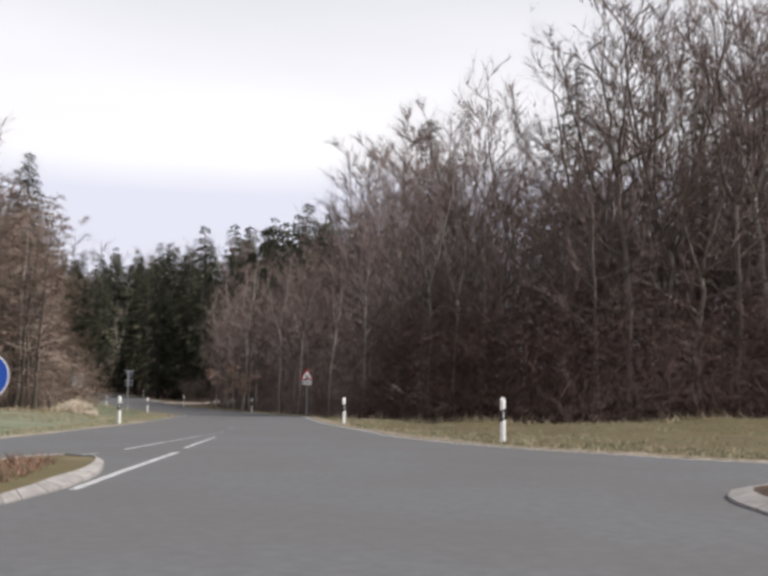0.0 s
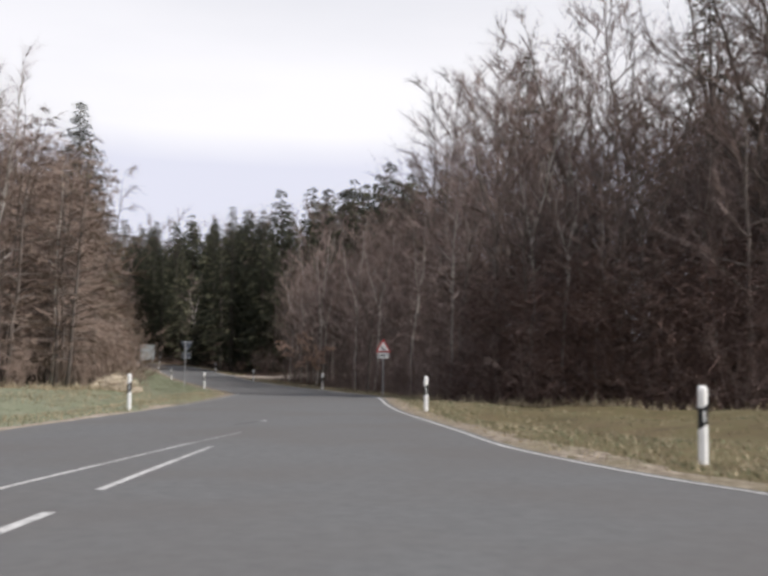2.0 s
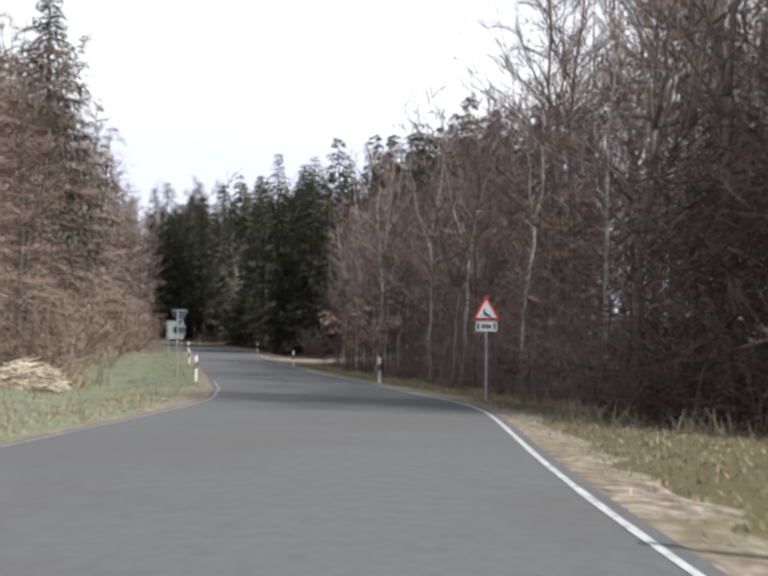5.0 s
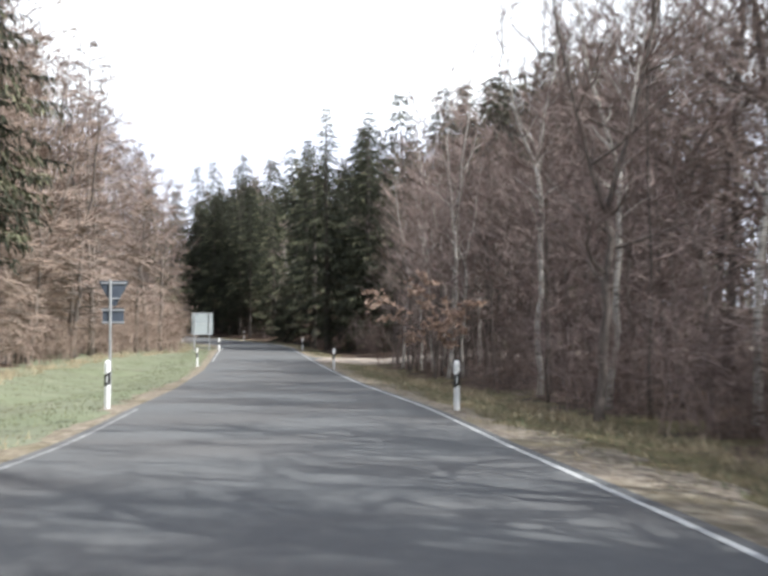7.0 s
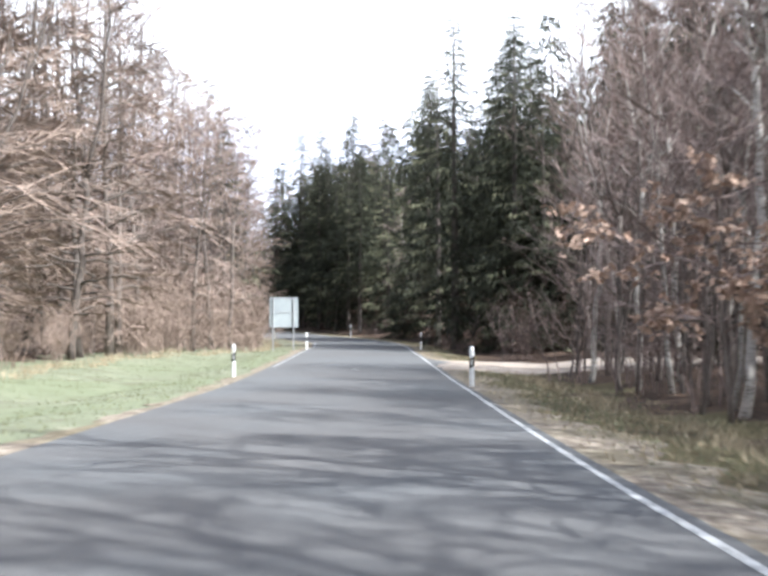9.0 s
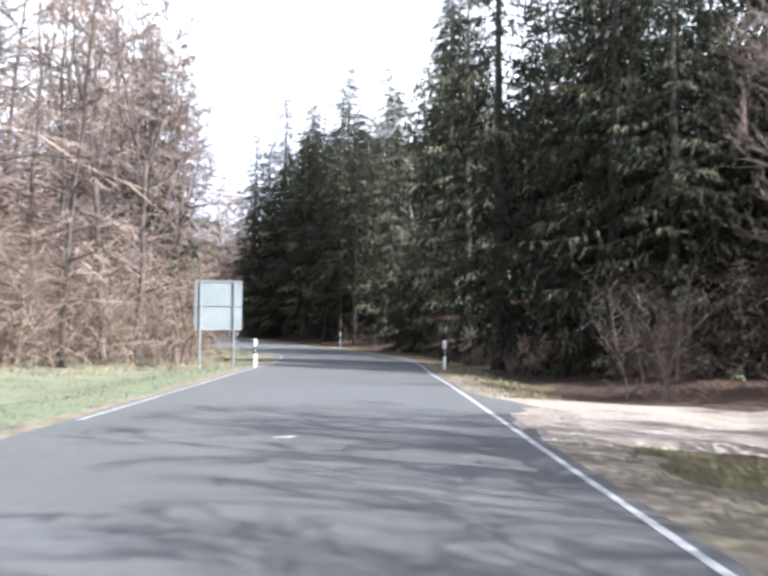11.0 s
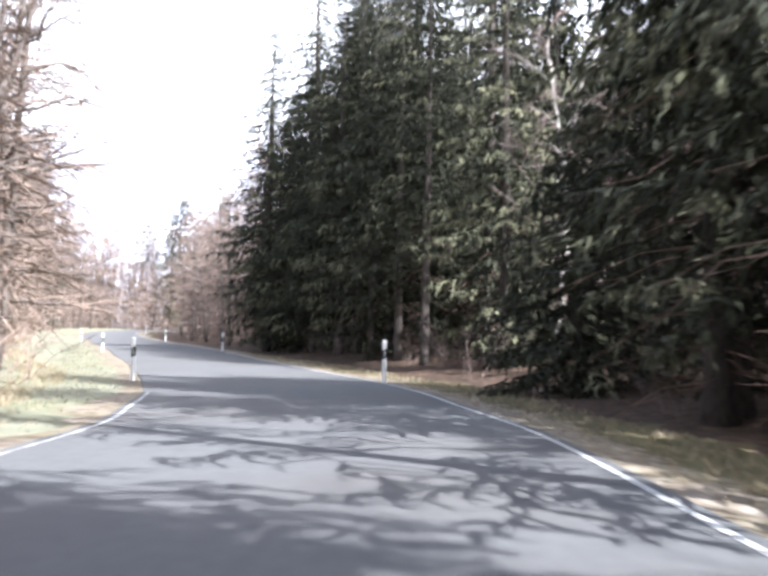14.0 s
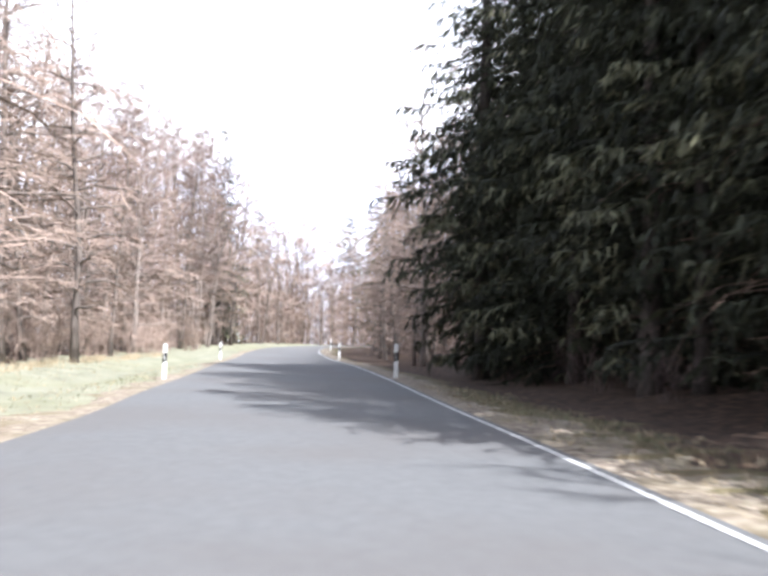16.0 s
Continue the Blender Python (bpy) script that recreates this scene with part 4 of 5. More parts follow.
along(FRL, 1, 8.0, 16.0, 0.8, mixed((FAR_SHRUB, 1)), 16, y1=56, x1=80, stuff=True, size=(1.1, 1.6))
along(FRL, 1, 8.0, 15.0, 1.9, mixed((FAR_SHRUB[1:], 1)), 46, y0=56, y1=107, stuff=True, size=(0.9, 1.3))
along(FRL, 1, 5.0, 13.0, 3.2, mixed((FAR_BROAD, 1)), 35, y0=48, y1=94, size=(0.95, 1.12), stuff=True)
along(FRL, 1, 4.0, 12.0, 1.9, mixed((FAR_BROAD, 12), (FAR_SPRUCE, 1)), 38, y0=82, y1=103.5, size=(1.12, 1.36), stuff=True)
along(FRL, 1, 9.0, 17.0, 3.6, mixed((FAR_BROAD, 1)), 5, y1=106, x1=60, size=(0.85, 1.1), stuff=True)
along(FRL, 1, 3.0, 14.0, 1.1, mixed((FAR_BROAD, 1)), 64, y1=42.0, x1=45, stuff=True)
along(FRL, 1, 10.0, 20.0, 6.0, mixed((FAR_BROAD, 1)), 17, y1=50, x1=60, size=(0.9, 1.15), stuff=True)
along(FRL, 1, 17.0, 28.0, 2.8, mixed((FAR_BROAD, 1)), 6, y0=50, y1=122, size=(0.8, 1.05), stuff=True)
# spruces after the track
along(FRL, 1, 3.0, 6.0, 2.3, mixed((NEAR_SPRUCES, 2), (HIGH_SPRUCES, 1)), 53, y0=119.5, y1=131)
along(FRL, 1, 7.0, 13.0, 1.5, mixed((SPRUCES, 1)), 54, y0=116.5, y1=131)
along(FRL, 1, 11.0, 19.0, 0.9, mixed((FAR_SPRUCE, 1)), 65, y0=113, y1=135, stuff=True)
along(FRL, 1, 2.5, 9.0, 0.9, mixed((FAR_YOUNG, 1)), 66, y0=119, y1=129, size=(0.6, 1.1), stuff=True)
along(FRL, 1, 3.0, 8.0, 1.3, mixed((FAR_YOUNG, 1)), 68, y0=142, y1=176, size=(0.4, 0.75), stuff=True)
along(FRL, 1, 5.0, 12.0, 1.1, mixed((FAR_YOUNG, 1)), 67, y0=112, y1=119, size=(0.4, 0.6), stuff=True)
along(FRL, 1, 1.6, 4.0, 2.5, mixed((HIGH_SPRUCES, 2), (NEAR_SPRUCES, 1)), 55, y0=142.5, y1=148)
along(FRL, 1, 1.0, 3.0, 2.6, mixed((HIGH_SPRUCES, 1)), 7, y0=163.5, y1=176)
along(FRL, 1, 1.0, 2.8, 3.0, mixed((NEAR_SPRUCES, 1)), 58, y0=173, y1=188)
along(FRL, 1, 7.0, 14.0, 2.0, mixed((FAR_BROAD, 1)), 33, y0=111, y1=125, size=(0.55, 0.72), stuff=True)
along(FRL, 1, 6.0, 13.0, 1.6, mixed((FAR_SHRUB[1:], 1)), 50, y0=111, y1=125, size=(0.6, 0.9), stuff=True)
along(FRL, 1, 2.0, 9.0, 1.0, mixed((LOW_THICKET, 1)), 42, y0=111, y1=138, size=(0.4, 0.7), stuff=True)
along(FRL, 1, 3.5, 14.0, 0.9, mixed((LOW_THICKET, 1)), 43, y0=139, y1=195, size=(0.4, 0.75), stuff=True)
along(FRL, 1, 4.5, 8.0, 1.9, mixed((SPRUCES, 1)), 8, y0=144, y1=147.2, size=(0.85, 1.05))
along(FRL, 1, 4.5, 8.0, 2.6, mixed((SPRUCES, 1)), 20, y0=171, y1=188, size=(0.9, 1.1))
along(FRL, 1, 6.0, 16.0, 1.6, mixed((FAR_SHRUB, 1)), 19, y0=120, y1=195, stuff=True, size=(0.5, 0.9))
along(FRL, 1, 9.0, 17.0, 2.6, mixed((FAR_SPRUCE, 4), (FAR_BROAD, 1)), 9, y0=141, y1=148, size=(0.8, 1.0), stuff=True)
along(FRL, 1, 9.0, 16.0, 2.4, mixed((FAR_SPRUCE, 4), (FAR_BROAD, 1)), 30, y0=174, y1=192, size=(0.9, 1.15), stuff=True)
along(FRL, 1, 16.0, 27.0, 1.3, mixed((FAR_SPRUCE, 5), (FAR_BROAD, 1)), 34, y0=108, y1=137, size=(0.9, 1.1), stuff=True)
along(FRL, 1, 18.0, 28.0, 3.0, mixed((FAR_SPRUCE, 2), (FAR_BROAD, 1)), 45, y0=171, y1=192, size=(0.8, 1.0), stuff=True)
along(FRL, 1, 2.0, 6.0, 2.8, mixed((POLES, 1)), 13, y0=152, y1=157, size=(0.5, 0.75))
along(FRL, 1, 0.5, 3.0, 3.4, mixed((SHRUBS, 1)), 14, y0=124, y1=195, size=(0.3, 0.55))
along(FRL, 1, 0.5, 4.0, 3.0, mixed((LARCHES, 3), (BROAD, 1)), 10, y0=190, y1=238)
along(FRL, 1, 4.0, 12.0, 2.6, mixed((FAR_LARCH, 2), (FAR_SPRUCE, 0.08)), 11, y0=190, y1=285, stuff=True)
# the wood goes on behind the roadside spruces
along(FRL, 1, 21.0, 35.0, 1.0, mixed((FAR_SPRUCE, 3), (FAR_BROAD, 1)), 60, y0=144, y1=226, stuff=True)
along(FRL, 1, 9.0, 24.0, 1.3, mixed((FAR_SHRUB[:2], 1)), 63, y0=150, y1=200, size=(0.6, 0.95), stuff=True)
along(FRL, 1, 1.5, 4.5, 1.4, mixed((FAR_BROAD, 1)), 61, y0=87, y1=104, stuff=True)
# wood beyond the meadow verge
along(FLL, -1, 1.5, 6.0, 1.1, mixed((FAR_LARCH, 1)), 62, y0=58, y1=112, stuff=True)
along(FLL, -1, 0.0, 2.0, 2.4, mixed((TAN_SHRUBS, 1)), 21, y1=225)
along(FLL, -1, 0.5, 4.0, 2.5, mixed((LARCHES, 1)), 22, y0=46, y1=56, size=(0.7, 0.9))
along(FLL, -1, 0.5, 4.5, 1.3, mixed((LARCHES, 1)), 51, y0=56, y1=87, size=(0.52, 0.74))
along(FLL, -1, 0.5, 4.0, 1.9, mixed((LARCHES, 1)), 27, y0=86, y1=112, size=(0.98, 1.14))
along(FLL, -1, 1.0, 5.0, 3.4, mixed((LARCHES, 1)), 44, y0=80, y1=95, size=(0.75, 0.95))
along(FLL, -1, 0.2, 2.2, 1.5, mixed((TAN_SHRUBS, 1)), 48, y0=112, y1=150, size=(1.1, 1.6))
along(FLL, -1, 0.8, 3.5, 1.2, mixed((FAR_TAN, 1)), 49, y0=108, y1=150, size=(0.8, 1.2), stuff=True)
along(FLL, -1, 0.5, 4.0, 2.7, mixed((LARCHES, 2), (BROAD, 1.6)), 25, y0=112, y1=238, size=(0.85, 1.15))
along(FLL, -1, 0.5, 5.0, 3.4, mixed((BROAD, 1)), 26, y1=48)
along(FLL, -1, 3.0, 8.0, 2.3, mixed((FAR_LARCH, 3), (FAR_BROAD, 0.4)), 23, y0=88, y1=285, size=(0.75, 0.95), stuff=True)
along(FLL, -1, 3.0, 9.0, 1.3, mixed((FAR_LARCH, 1)), 52, y1=112, size=(0.45, 0.68), stuff=True)
along(FLL, -1, 8.0, 18.0, 3.6, mixed((FAR_LARCH, 2), (FAR_SPRUCE, 0.12)), 24, y0=92, y1=285, size=(0.75, 1.0), stuff=True)
along(FLL, -1, 3.0, 12.0, 1.5, mixed((FAR_TAN, 1)), 28, y0=30, y1=285, stuff=True)
along(FRL, 1, 2.0, 12.0, 1.5, mixed((FAR_TAN, 1)), 29, y0=188, y1=285, stuff=True)
along(FLL, -1, 4.0, 18.0, 1.4, mixed((FAR_MASS, 1)), 31, y0=30, y1=285, stuff=True, size=(0.6, 1.2))
along(FRL, 1, 3.0, 18.0, 1.3, mixed((FAR_MASS, 1)), 32, y0=186, y1=285, stuff=True, size=(0.8, 1.3))
# the wood closes the view where the road bends away
rnd = random.Random(77)
for i in range(90):
    x, y = rnd.uniform(-165, -134), rnd.uniform(240, 285)
    FAR.append((rnd.choice(FAR_LARCH * 4 + FAR_SPRUCE[:1]), pose(x, y, at_ground(x, y), 0, 0, rnd.uniform(0, 360))))
    x, y = rnd.uniform(-165, -134), rnd.uniform(238, 270)
    FAR.append((rnd.choice(FAR_TAN + FAR_MASS), pose(x, y, at_ground(x, y), 0, 0, rnd.uniform(0, 360))))
# landmark trees
for x, y, h, w in ((-30.4, 148.0, 21.5, 1), (-135, 238, 26, 1.0), (5.1, 74.6, 22.5, 1.1), (7, 79, 20, 1), (-9.5, 112.3, 17.0, 1), (-46.5, 134.5, 15, 0.9), (14, 60, 22, 1.1), (21, 57, 22, 1.1), (26, 60, 23, 1.1)):
    stand(SPRUCES[0], x, y, 40 * x, w, h / 20.0 / w)
for x, y, k, h in ((-66.4, 183.6, 1, 20.2), (-62.2, 181.4, 0, 23.2), (-57.4, 177.8, 2, 20.4), (-51.6, 171.4, 0, 22.8), (-47.4, 169.3, 1, 21.6)):
    stand(NEAR_SPRUCES[k], x, y, 20 * x, h / 19.0)
stand(EDGE_SPRUCE, -44.6, 162.8, 70, 0.9)
stand(LIT_SPRUCE, -31.7, 136.9, 10, 1.0)
stand(HIGH_SPRUCES[0], -34.0, 142.0, 60, 0.9)
stand(EDGE_SPRUCE, -35.6, 146.2, 200, 1.0)
for x, y, w in ((-32.2, 139.0, 0.62), (-31.2, 139.8, 0.7), (-32.6, 141.2, 0.66)):
    stand(TAN_SHRUBS[2], x, y, 80 * x, w)
stand(BIG_SPRUCE, -28.7, 81.9, 10, 0.79)
stand(NEAR_SPRUCES[1], -28.8, 131.0, 40, 1.08)
stand(YOUNG_SPRUCE, -39.4, 152.4, 0, 1.22)
stand(BROAD[1], -23.0, 51.0, 100, 1.0)
stand(BIRCHES[0], -22.2, 54.4, 40, 1.0)
for x, y, k, w in ((2.9, 50.8, 0, 0.82), (6.2, 50.6, 2, 0.95), (9.0, 47.6, 3, 1.0), (11.6, 50.4, 0, 1.15), (13.2, 46.2, 2, 1.05), (16.4, 48.4, 3, 1.15), (19.6, 46.4, 0, 1.1), (21.4, 50, 2, 1.2), (-4.7, 67.4, 3, 0.62), (1.2, 54.0, 2, 0.7), (3.0, 57.5, 0, 0.9)):
    stand(BROAD[k], x, y, 50 * x, w)
for x, y, k, w in ((-18.0, 113.4, 0, 0.62), (-16.2, 114.8, 2, 0.6), (-18.2, 116.6, 1, 0.55)):
    stand(BROAD[k], x, y, 60 * y, w)
for x, y, w in ((-17.5, 61.6, 1.3), (-17.9, 64.0, 1.35), (-17.4, 59.2, 1.2), (-18.6, 66.4, 1.3), (-18.3, 62.6, 1.4)):
    stand(TAN_SHRUBS[1], x, y, 90 * y, w)
stand(LARCHES[2], -84, 181, 10, 1.15)
for x, y, k, turn, w in ((-20.4, 58.0, 2, 70, 0.75), (-20.9, 53.0, 1, 10, 0.8), (4.1, 49.2, 0, 30, 0.88), (6.6, 49.8, 1, 60, 0.95), (-13.2, 99.0, 0, 100, 0.85), (-2.0, 66.0, 1, 200, 0.66), (-4.6, 70.5, 0, 310, 0.66), (-11.4, 89.2, 0, 20, 0.8), (-6.6, 76.5, 1, 120, 0.72), (0.5, 58.5, 2, 0, 0.8), (-42.0, 159.6, 0, 40, 0.8)):
    stand(BIRCHES[k], x, y, turn, w)
stand(BEECH[0], -11.5, 87.2, 0, 0.85)
stand(BEECH[0], -26.4, 126.5, 120, 0.3)


def far_woods():
    """Joins the deeper trees into one mass."""
    mats, vs, fs, ms, base = [], [], [], [], 0
    cache = {}
    for proto, m in FAR:
        for o in (proto, *proto.children):
            if o.type != "MESH":
                continue
            if o.data not in cache:
                me = o.data
                co = np.empty(len(me.vertices) * 3)
                me.vertices.foreach_get("co", co)
                if me.materials[0] not in mats:
                    mats.append(me.materials[0])
                cache[me] = (co.reshape(-1, 3), [tuple(p.vertices) for p in me.polygons], mats.index(me.materials[0]))
            co, polys, k = cache[o.data]
            M = np.array(m)
            vs.append(co @ M[:3, :3].T + M[:3, 3])
            fs += [tuple(i + base for i in p) for p in polys]
            ms += [k] * len(polys)
            base += len(co)
    me = bpy.data.meshes.new("deep_wood")
    me.from_pydata(np.concatenate(vs).tolist(), [], fs)
    for m in mats:
        me.materials.append(m)
    me.polygons.foreach_set("material_index", ms)
    me.update()
    return tagged(new("deep_wood", me), "dense leafless and spruce woodland behind the front trees", "woodland", kind="stuff")


far_woods()
for p in PROTOS:
    for o in (*p.children_recursive, p):
        bpy.data.objects.remove(o)


def tufts(name, spots, height, width, lean, mat, label, seed, level=None):
    """Many single blades of grass at the given spots."""
    rng = np.random.default_rng(seed)
    n = len(spots)
    x, y = spots[:, 0], spots[:, 1]
    z = (land_z(x, y) if level is None else level + 0 * x) - 0.01
    a, b = rng.uniform(0, 6.283, n), rng.uniform(0, 6.283, n)
    h = height * rng.uniform(0.4, 1.2, n)
    w = width * rng.uniform(0.6, 1.3, n)
    k = lean * h * rng.uniform(0.2, 1.2, n)
    P = np.stack([x, y, z], 1)
    side = np.stack([np.cos(a) * w, np.sin(a) * w, 0 * w], 1)
    tip = P + np.stack([np.cos(b) * k, np.sin(b) * k, h], 1)
    me = bpy.data.meshes.new(name)
    me.from_pydata(np.stack([P - side, P + side, tip], 1).reshape(-1, 3).tolist(), [], np.arange(3 * n).reshape(-1, 3).tolist())
    me.materials.append(mat)
    return tagged(new(name, me), label, "grass", kind="stuff")


def verge_spots(edge, side, near, far, per_metre, y0, y1, seed, clump=0.0):
    rng = np.random.default_rng(seed)
    out = []
    for p, q in zip(edge, edge[1:]):
        if y0 < p.y < y1:
            d = (q - p).normalized()
            n = np.array((d.y, -d.x)) * side
            m = rng.poisson(per_metre * (q - p).length)
            o = np.abs(rng.uniform(near, far, m))
            s = rng.uniform(0, 0.6, m)
            if clump:
                keep = rng.uniform(0, 1, m) < (0.5 + 0.5 * np.sin(2.1 * (p.y + s) + 3 * o) * np.sin(1.3 * p.y - o)) ** clump
                o, s = o[keep], s[keep]
            out.append(np.array((p.x, p.y)) + o[:, None] * n + s[:, None] * np.array((d.x, d.y)))
    g = np.concatenate(out)
    return g[~((np.abs(g[:, 1] - 108.3) < 3.7) & (g[:, 0] > -27))]


def field_spots(x0, x1, y0, y1, n, seed, clump):
    """Clumped spots on the open grass between the junction and the wood."""
    rng = np.random.default_rng(seed)
    g = rng.uniform((x0, y0), (x1, y1), (n, 2))
    x, y = g[:, 0], g[:, 1]
    l, r = edge_x(y)
    wood = np.interp(x, [p.x for p in FRL[::-1]], [p.y for p in FRL[::-1]])
    keep = (x - r > 0.9) & (y < wood + 0.5) & (rng.uniform(0, 1, n) < (0.5 + 0.5 * np.sin(1.9 * x + 0.8 * y) * np.sin(1.1 * y - 0.7 * x + 1)) ** clump)
    return g[keep]


tufts("verge_grass", np.concatenate([verge_spots(RL, 1, 0.35, 4.0, 90, 9, 111, 1), verge_spots(RL, 1, 0.35, 2.3, 70, 111, 175, 18), verge_spots(LL, -1, 0.6, 4.0, 110, 14, 60, 2), verge_spots(LL, -1, 0.6, 9.0, 60, 125, 190, 16), field_spots(-1, 36, 12, 46, 20000, 21, 2.2)]), 0.10, 0.013, 0.9, STRAW, "short straw-coloured winter grass on the verges", 3)
tufts("green_verge_grass", np.concatenate([verge_spots(RL, 1, 0.6, 4.0, 130, 9, 111, 4), verge_spots(RL, 1, 0.6, 2.3, 60, 111, 175, 19), verge_spots(LL, -1, 0.6, 9.0, 260, 14, 128, 5), verge_spots(LL, -1, 0.6, 9.0, 90, 128, 185, 15), field_spots(-1, 36, 12, 46, 34000, 22, 1.2)]), 0.075, 0.012, 0.8, BLADE, "short green spring grass on the verges", 6)
tufts("tall_dry_grass", np.concatenate([verge_spots(FRL, -1, -0.5, 0.9, 140, 30, 105, 7, 2.0), verge_spots(FLL, 1, 0.0, 1.4, 200, 20, 200, 8, 2), verge_spots(LL, -1, 3.5, 8.5, 200, 38, 62, 17, 2.5)]), 0.26, 0.012, 1.0, STRAW, "tall pale dead grass along the foot of the wood", 9)
tufts("pale_dead_grass", np.concatenate([verge_spots(FRL, -1, -0.4, 1.0, 34, 36, 52, 27, 1.2), verge_spots(FLL, 1, -0.2, 1.8, 70, 30, 64, 43, 0.8)]), 0.42, 0.03, 1.1, STRAW, "clumps of pale flattened dead grass along the foot of the wood", 42)


# ---- roadside things ----
def delineator():
    """A white roadside marker post with a slanted black band and a reflector."""
    ob = new("delineator_post")
    out = [(-0.06, -0.03), (0.0, -0.055), (0.06, -0.03), (0.045, 0.04), (-0.045, 0.04)]

    def shaft(z0, z1, grow=1.0, slant=0.0):
        b, n = Build(), len(out)
        b.v += [Vector((x * grow, y * grow, z + slant * x)) for k, z in ((0, z0), (1, z1)) for x, y in out]
        b.f += [tuple(range(n - 1, -1, -1)), tuple(range(n, 2 * n))] + [(k, (k + 1) % n, n + (k + 1) % n, n + k) for k in range(n)]
        return b

    part("shaft", shaft(-0.45, 0.50), WHITE, ob)
    part("band", shaft(0.49, 0.73, 1.03, 0.7), BLACK, ob, "slanted black band")
    cap = shaft(0.72, 0.93)
    top = [Vector((x * 0.8, y * 0.8, 0.985 + 0.25 * y)) for x, y in out]
    k = len(cap.v)
    cap.f[1] = (5, 6, k + 1, k)
    cap.v += top
    cap.f += [(5 + j, 5 + (j + 1) % 5, k + (j + 1) % 5, k + j) for j in range(1, 5)] + [tuple(range(k, k + 5))]
    part("cap", cap, WHITE, ob, "white cap with a slanted top")
    b = Build()
    b.box(-0.013, -0.064, 0.545, 0.013, -0.05, 0.685)
    part("reflector", b, REFLECTOR, ob, "silvery reflector")
    return tagged(ob, "white plastic roadside marker post with a black band and reflector", "marker post", "marker posts along the road")


POST = delineator()
RIGHT_POSTS = [(5.21, 18.23), (0.79, 34.08), (-7.43, 67.52), (-17.85, 95.0), (-29.47, 126.4), (-45.5, 155.5), (-66.75, 179.47), (-87.7, 202.2), (-107.2, 224.6)]
LEFT_POSTS = [(-7.26, 32.73), (-14.43, 66.58), (-26.12, 98.1), (-36.07, 125.37), (-51.2, 152.1), (-70.9, 174.3), (-92.4, 197.2)]
for x, y in RIGHT_POSTS + LEFT_POSTS:
    copy_thing(POST, pose(x, y, at_ground(x, y) + (0.16 if 150 < y < 158 else 0.0), 0, 0, 12 if y < 100 else 30))
for o in (*POST.children_recursive, POST):
    bpy.data.objects.remove(o)


def brushwood_heap(x, y):
    """A low heap of crossing cut sticks and dead stalks."""
    rnd = random.Random(91)
    u = rnd.uniform
    ob, b = new("brushwood_heap"), Build()
    for i in range(600):
        w, r = u(0, 6.28), math.sqrt(u(0, 1))
        o = Vector((1.3 * r * math.cos(w), 0.9 * r * math.sin(w), u(0.0, 0.95) * (1 - 0.8 * r * r)))
        d = Vector((u(-1, 1), u(-1, 1), u(-0.15, 0.3))).normalized()
        L = u(0.35, 0.9)
        b.ribbon(o - d * L * 0.4, o + d * L * 0.2, o + d * L * 0.6, d.orthogonal().normalized() * u(0.012, 0.03))
    part("brushwood", b, PALE_STICK, ob)
    ob.matrix_basis = pose(x, y, at_ground(x, y), 0, 0, 15)
    return tagged(ob, "low heap of pale cut brushwood on the grass by the wood", "brushwood")


brushwood_heap(-16.6, 57.4)


def pipe(x, y, z0, z1, r, n=10):
    b = Build()
    b.tube([Vector((x, y, z0)), Vector((x, y, z1))], [r, r], n)
    return b


def big_board():
    """The back of a large direction board on two legs."""
    ob = new("direction_board")
    z0, z1 = 1.33, 3.06
    sheet = Build()
    sheet.box(-0.82, 0.0, z0, 0.82, 0.012, z1)
    part("sheet", sheet, ALU, ob, "bare aluminium back of the board")
    for x in (-0.62, 0.55):
        part("leg", pipe(x, -0.07, -0.4, z1, 0.04), STEEL, ob)
    for z in (z0 + 0.02, (z0 + z1) / 2, z1 - 0.03):
        b = Build()
        b.box(-0.82, -0.03, z - 0.02, 0.82, -0.002, z + 0.02)
        part("rail", b, STEEL, ob)
    return tagged(ob, "bare aluminium back of a large board on two steel legs", "road sign")


bb = big_board()
bb.matrix_basis = pose(-37.3, 124.9, at_ground(-37.3, 124.9), 0, 0, 28)


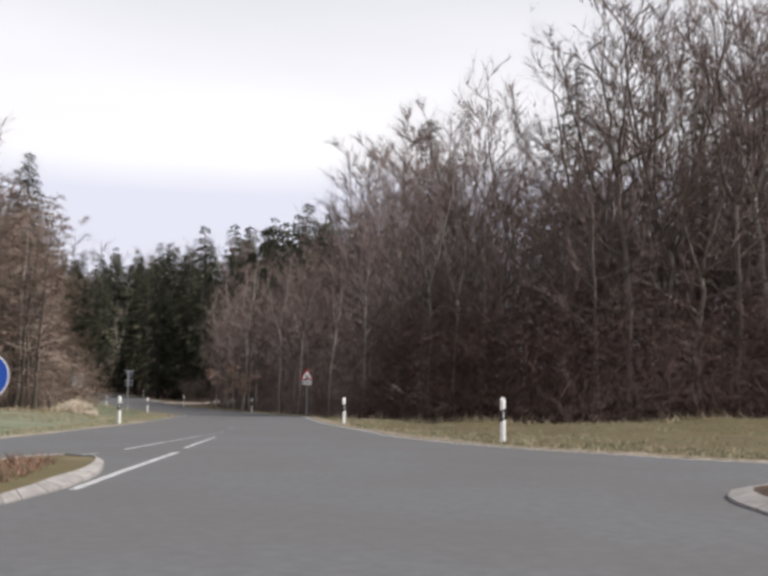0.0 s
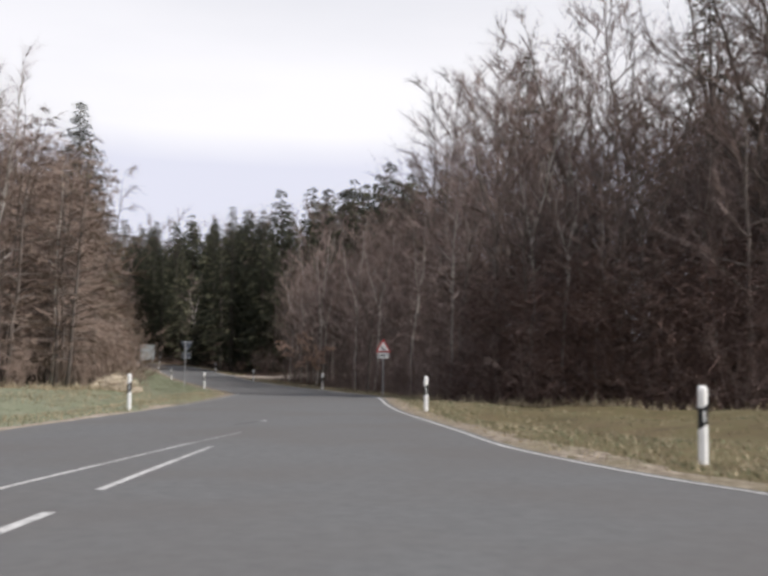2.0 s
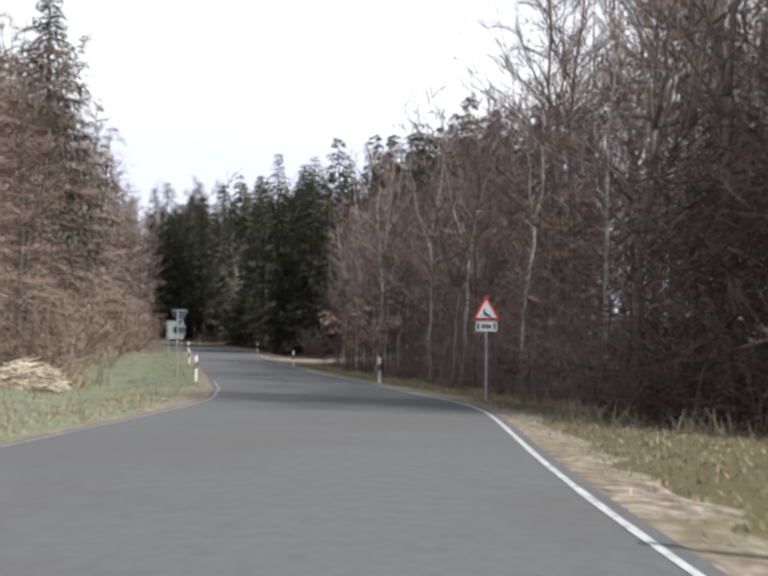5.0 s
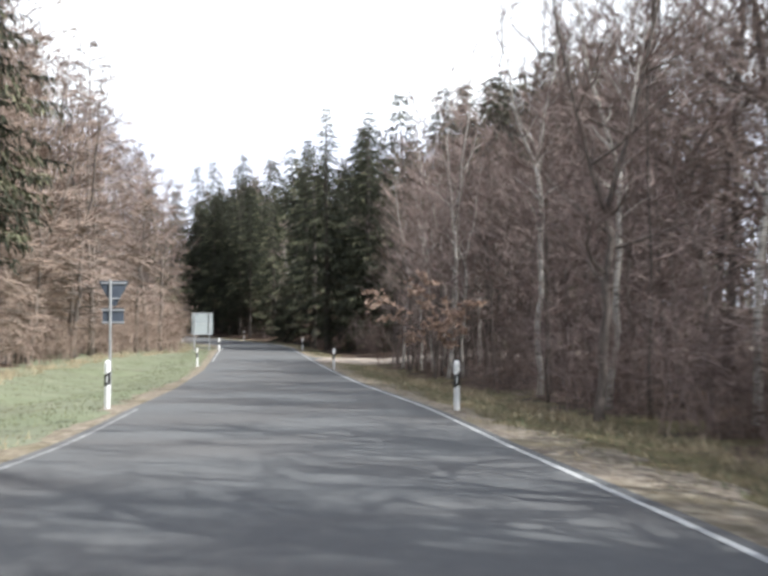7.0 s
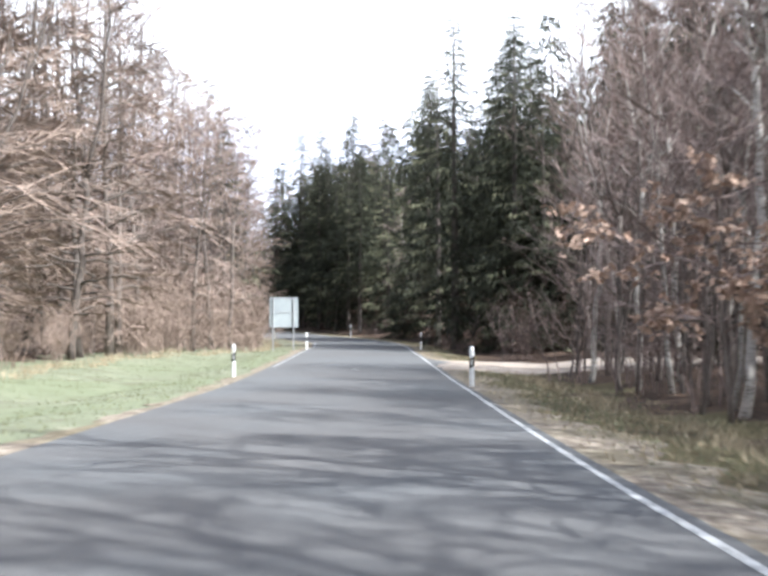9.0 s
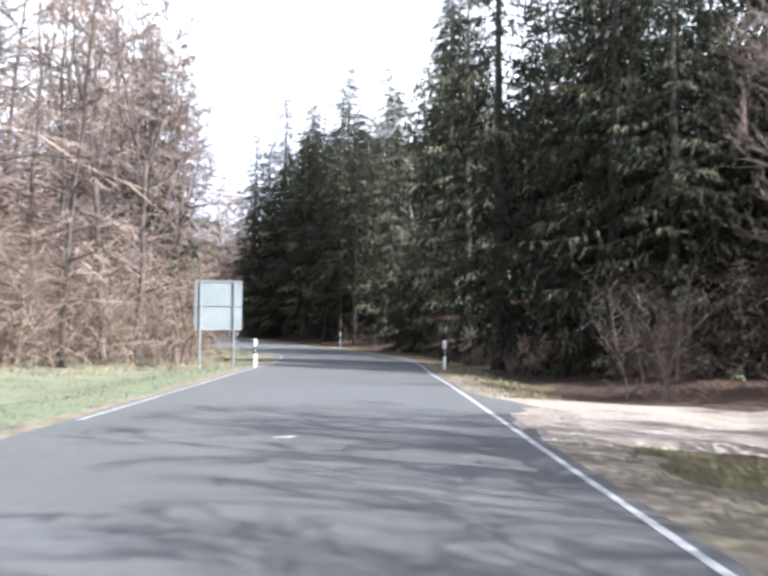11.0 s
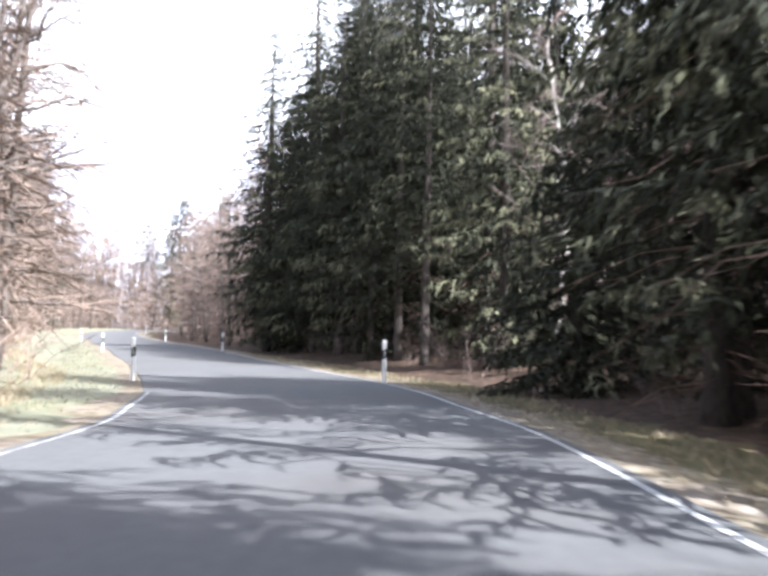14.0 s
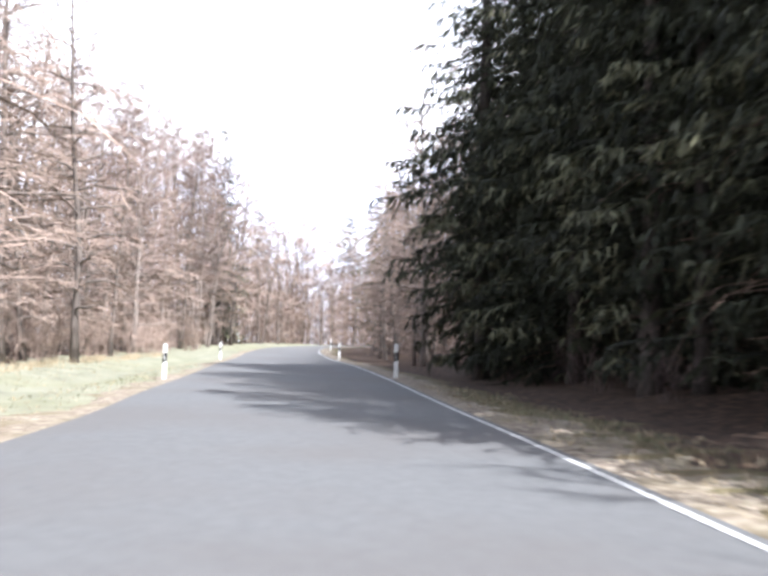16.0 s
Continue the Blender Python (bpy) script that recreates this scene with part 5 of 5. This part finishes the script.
def deer_sign(x, y, turn):
    ob = new("warning_sign")
    part("pole", pipe(0, 0.03, -0.4, 2.66, 0.028), STEEL, ob)
    s = 0.74

    def tri(k):
        h = s * 0.866
        c = h / 3
        return [(-s / 2 * k, 2.06 + c - c * k), (s / 2 * k, 2.06 + c - c * k), (0, 2.06 + c + (h - c) * k)]

    b = Build()
    b.prism(tri(1.0), -0.012, 0.0)
    part("rim", b, SIGN_RED, ob, "red triangular border")
    b = Build()
    b.prism(tri(0.72), -0.018, -0.0125)
    part("face", b, SIGN_WHITE, ob, "white face")
    b = Build()
    b.prism([(-0.13, 2.20), (-0.04, 2.18), (0.06, 2.14), (0.15, 2.12), (0.08, 2.19), (-0.01, 2.25), (-0.045, 2.31), (-0.035, 2.38), (-0.075, 2.34), (-0.09, 2.28), (-0.06, 2.23)], -0.022, -0.0185)
    part("symbol", b, BLACK, ob, "leaping black symbol")
    b = Build()
    b.box(-0.27, -0.012, 1.77, 0.27, 0.0, 2.03)
    plate = part("distance_plate", b, SIGN_WHITE, ob, "white distance plate")
    for bx, w, z0, z1 in ((-0.21, 0.022, 1.82, 1.98), (-0.08, 0.03, 1.85, 1.95), (0.0, 0.025, 1.85, 1.95), (0.08, 0.035, 1.85, 1.93), (0.21, 0.022, 1.82, 1.98)):
        b = Build()
        b.box(bx - w, -0.018, z0, bx + w, -0.0125, z1)
        part("mark", b, BLACK, plate)
    ob.matrix_basis = pose(x, y, at_ground(x, y), 0, 0, turn)
    return tagged(ob, "red-bordered triangular deer warning sign with a white distance plate", "road sign")


deer_sign(-2.49, 54.86, 8)


def back_sign():
    """Two sign plates on one pole, seen from behind."""
    ob = new("sign_pole")
    part("pole", pipe(0, 0, -0.4, 3.0, 0.035), STEEL, ob)
    b = Build()
    b.prism([(-0.26, 2.98), (-0.29, 2.95), (-0.28, 2.90), (0.04, 2.33), (0.09, 2.31), (0.14, 2.33), (0.44, 2.90), (0.45, 2.95), (0.42, 2.98)], 0.04, 0.05)
    upper = part("upper_plate", b, SIGN_BACK, ob, "dark grey back of a triangular plate standing on its point")
    b = Build()
    b.box(-0.2, 0.04, 1.86, 0.34, 0.05, 2.26)
    lower = part("lower_plate", b, SIGN_BACK, ob, "dark grey back of a square plate")
    for plate, x0, x1, z in ((upper, -0.24, 0.40, 2.92), (upper, -0.05, 0.22, 2.52), (lower, -0.22, 0.36, 2.22), (lower, -0.22, 0.36, 1.90)):
        b = Build()
        b.box(x0, 0.0, z - 0.018, x1, 0.0385, z + 0.018)
        part("bracket", b, STEEL, plate)
    ob.matrix_basis = pose(-17.2, 71.9, at_ground(-17.2, 71.9), 0, 0, 20)
    return tagged(ob, "steel pole with two sign plates seen from behind on the grass", "road sign")


back_sign()


def keep_sign():
    ob = new("arrow_sign")
    part("pole", pipe(0, 0.03, -0.3, 1.38, 0.03), STEEL, ob)
    ring = [(math.cos(2 * math.pi * k / 40), math.sin(2 * math.pi * k / 40)) for k in range(40)]
    for name, r, y0, y1, m in (("rim", 0.30, -0.012, 0.0, SIGN_WHITE), ("disc", 0.285, -0.017, -0.0125, SIGN_BLUE)):
        b = Build()
        b.prism([(r * c, 1.10 + r * s) for c, s in ring], y0, y1)
        part(name, b, m, ob, "white rim" if name == "rim" else "blue face")
    b = Build()
    b.prism([(-0.15, 1.26), (-0.1, 1.31), (0.09, 1.11), (0.15, 1.17), (0.16, 0.97), (-0.04, 0.98), (0.03, 1.05)], -0.022, -0.0175)
    part("arrow", b, SIGN_WHITE, ob, "white arrow")
    ob.matrix_basis = pose(-2.1, 7.3, float(road_z(7.3)) + 0.1, 0, 0, 10)
    return tagged(ob, "round blue arrow sign on a pole in a traffic island", "road sign")


keep_sign()


def island(name, outline, label, fill):
    """A kerbed traffic island: single kerb stones round a bed of earth."""
    ob = new(name)
    P = [Vector((*p, 0)) for p in outline]
    c = sum(P, Vector()) / len(P)
    ring = spline([tuple(p.to_2d()) for p in P + P[:1]], 0.5)
    b = Build()
    z = float(road_z(c.y))
    inner = [q + (c - q).normalized() * 0.2 for q in ring[:-1]]
    n = len(inner)
    b.v += [Vector((q.x, q.y, z + 0.07)) for q in inner] + [Vector((c.x, c.y, z + 0.13))]
    b.f += [(k, (k + 1) % n, n) for k in range(n)]
    part("bed", b, fill, ob, "earth and dead grass")
    for q, r in zip(ring, ring[1:]):
        b = Build()
        d = (r - q)
        q, r = q + d * 0.02, r - d * 0.02
        qi, ri = q + (c - q).normalized() * 0.24, r + (c - r).normalized() * 0.24
        i = len(b.v)
        b.v += [Vector((p.x, p.y, z - 0.1)) for p in (q, r, ri, qi)] + [Vector((p.x, p.y, z + h)) for p, h in ((q, 0.03), (r, 0.03), (ri, 0.09), (qi, 0.09))]
        b.f += [tuple(i + k for k in f) for f in ((3, 2, 1, 0), (4, 5, 6, 7), (0, 1, 5, 4), (1, 2, 6, 5), (2, 3, 7, 6), (3, 0, 4, 7))]
        part("kerb_stone", b, KERB, ob)
    return tagged(ob, label, "traffic island", kind="structure")


island("traffic_island_1", [(-0.9, 1.0), (-0.65, 4.7), (-0.62, 6.2), (-0.8, 7.8), (-1.3, 9.6), (-1.9, 10.0), (-2.5, 9.0), (-2.9, 6), (-3.1, 1)], "kerbed traffic island with a bed of dead grass", GRASS)
island("traffic_island_2", [(6.15, 3.7), (6.2, 5.2), (6.8, 6.2), (8.2, 6.2), (11, 4.2), (12, 2.6), (9, 2.8)], "kerbed traffic island with reddish low plants", LITTER)
rng = np.random.default_rng(31)
turn, reach = rng.uniform(0, 6.283, 3500), np.sqrt(rng.uniform(0, 1, 3500))
beds = np.stack([reach * np.cos(turn), reach * np.sin(turn)], 1) * np.where(np.arange(3500) < 1300, [[0.75], [3.2]], [[1.5], [1.0]]).T + np.where(np.arange(3500) < 1300, [[-1.85], [5.3]], [[8.2], [4.6]]).T
tufts("island_plants", beds, 0.15, 0.016, 1.1, DEAD_PLANT, "reddish-brown dead plants on the traffic islands", 32, 0.24)
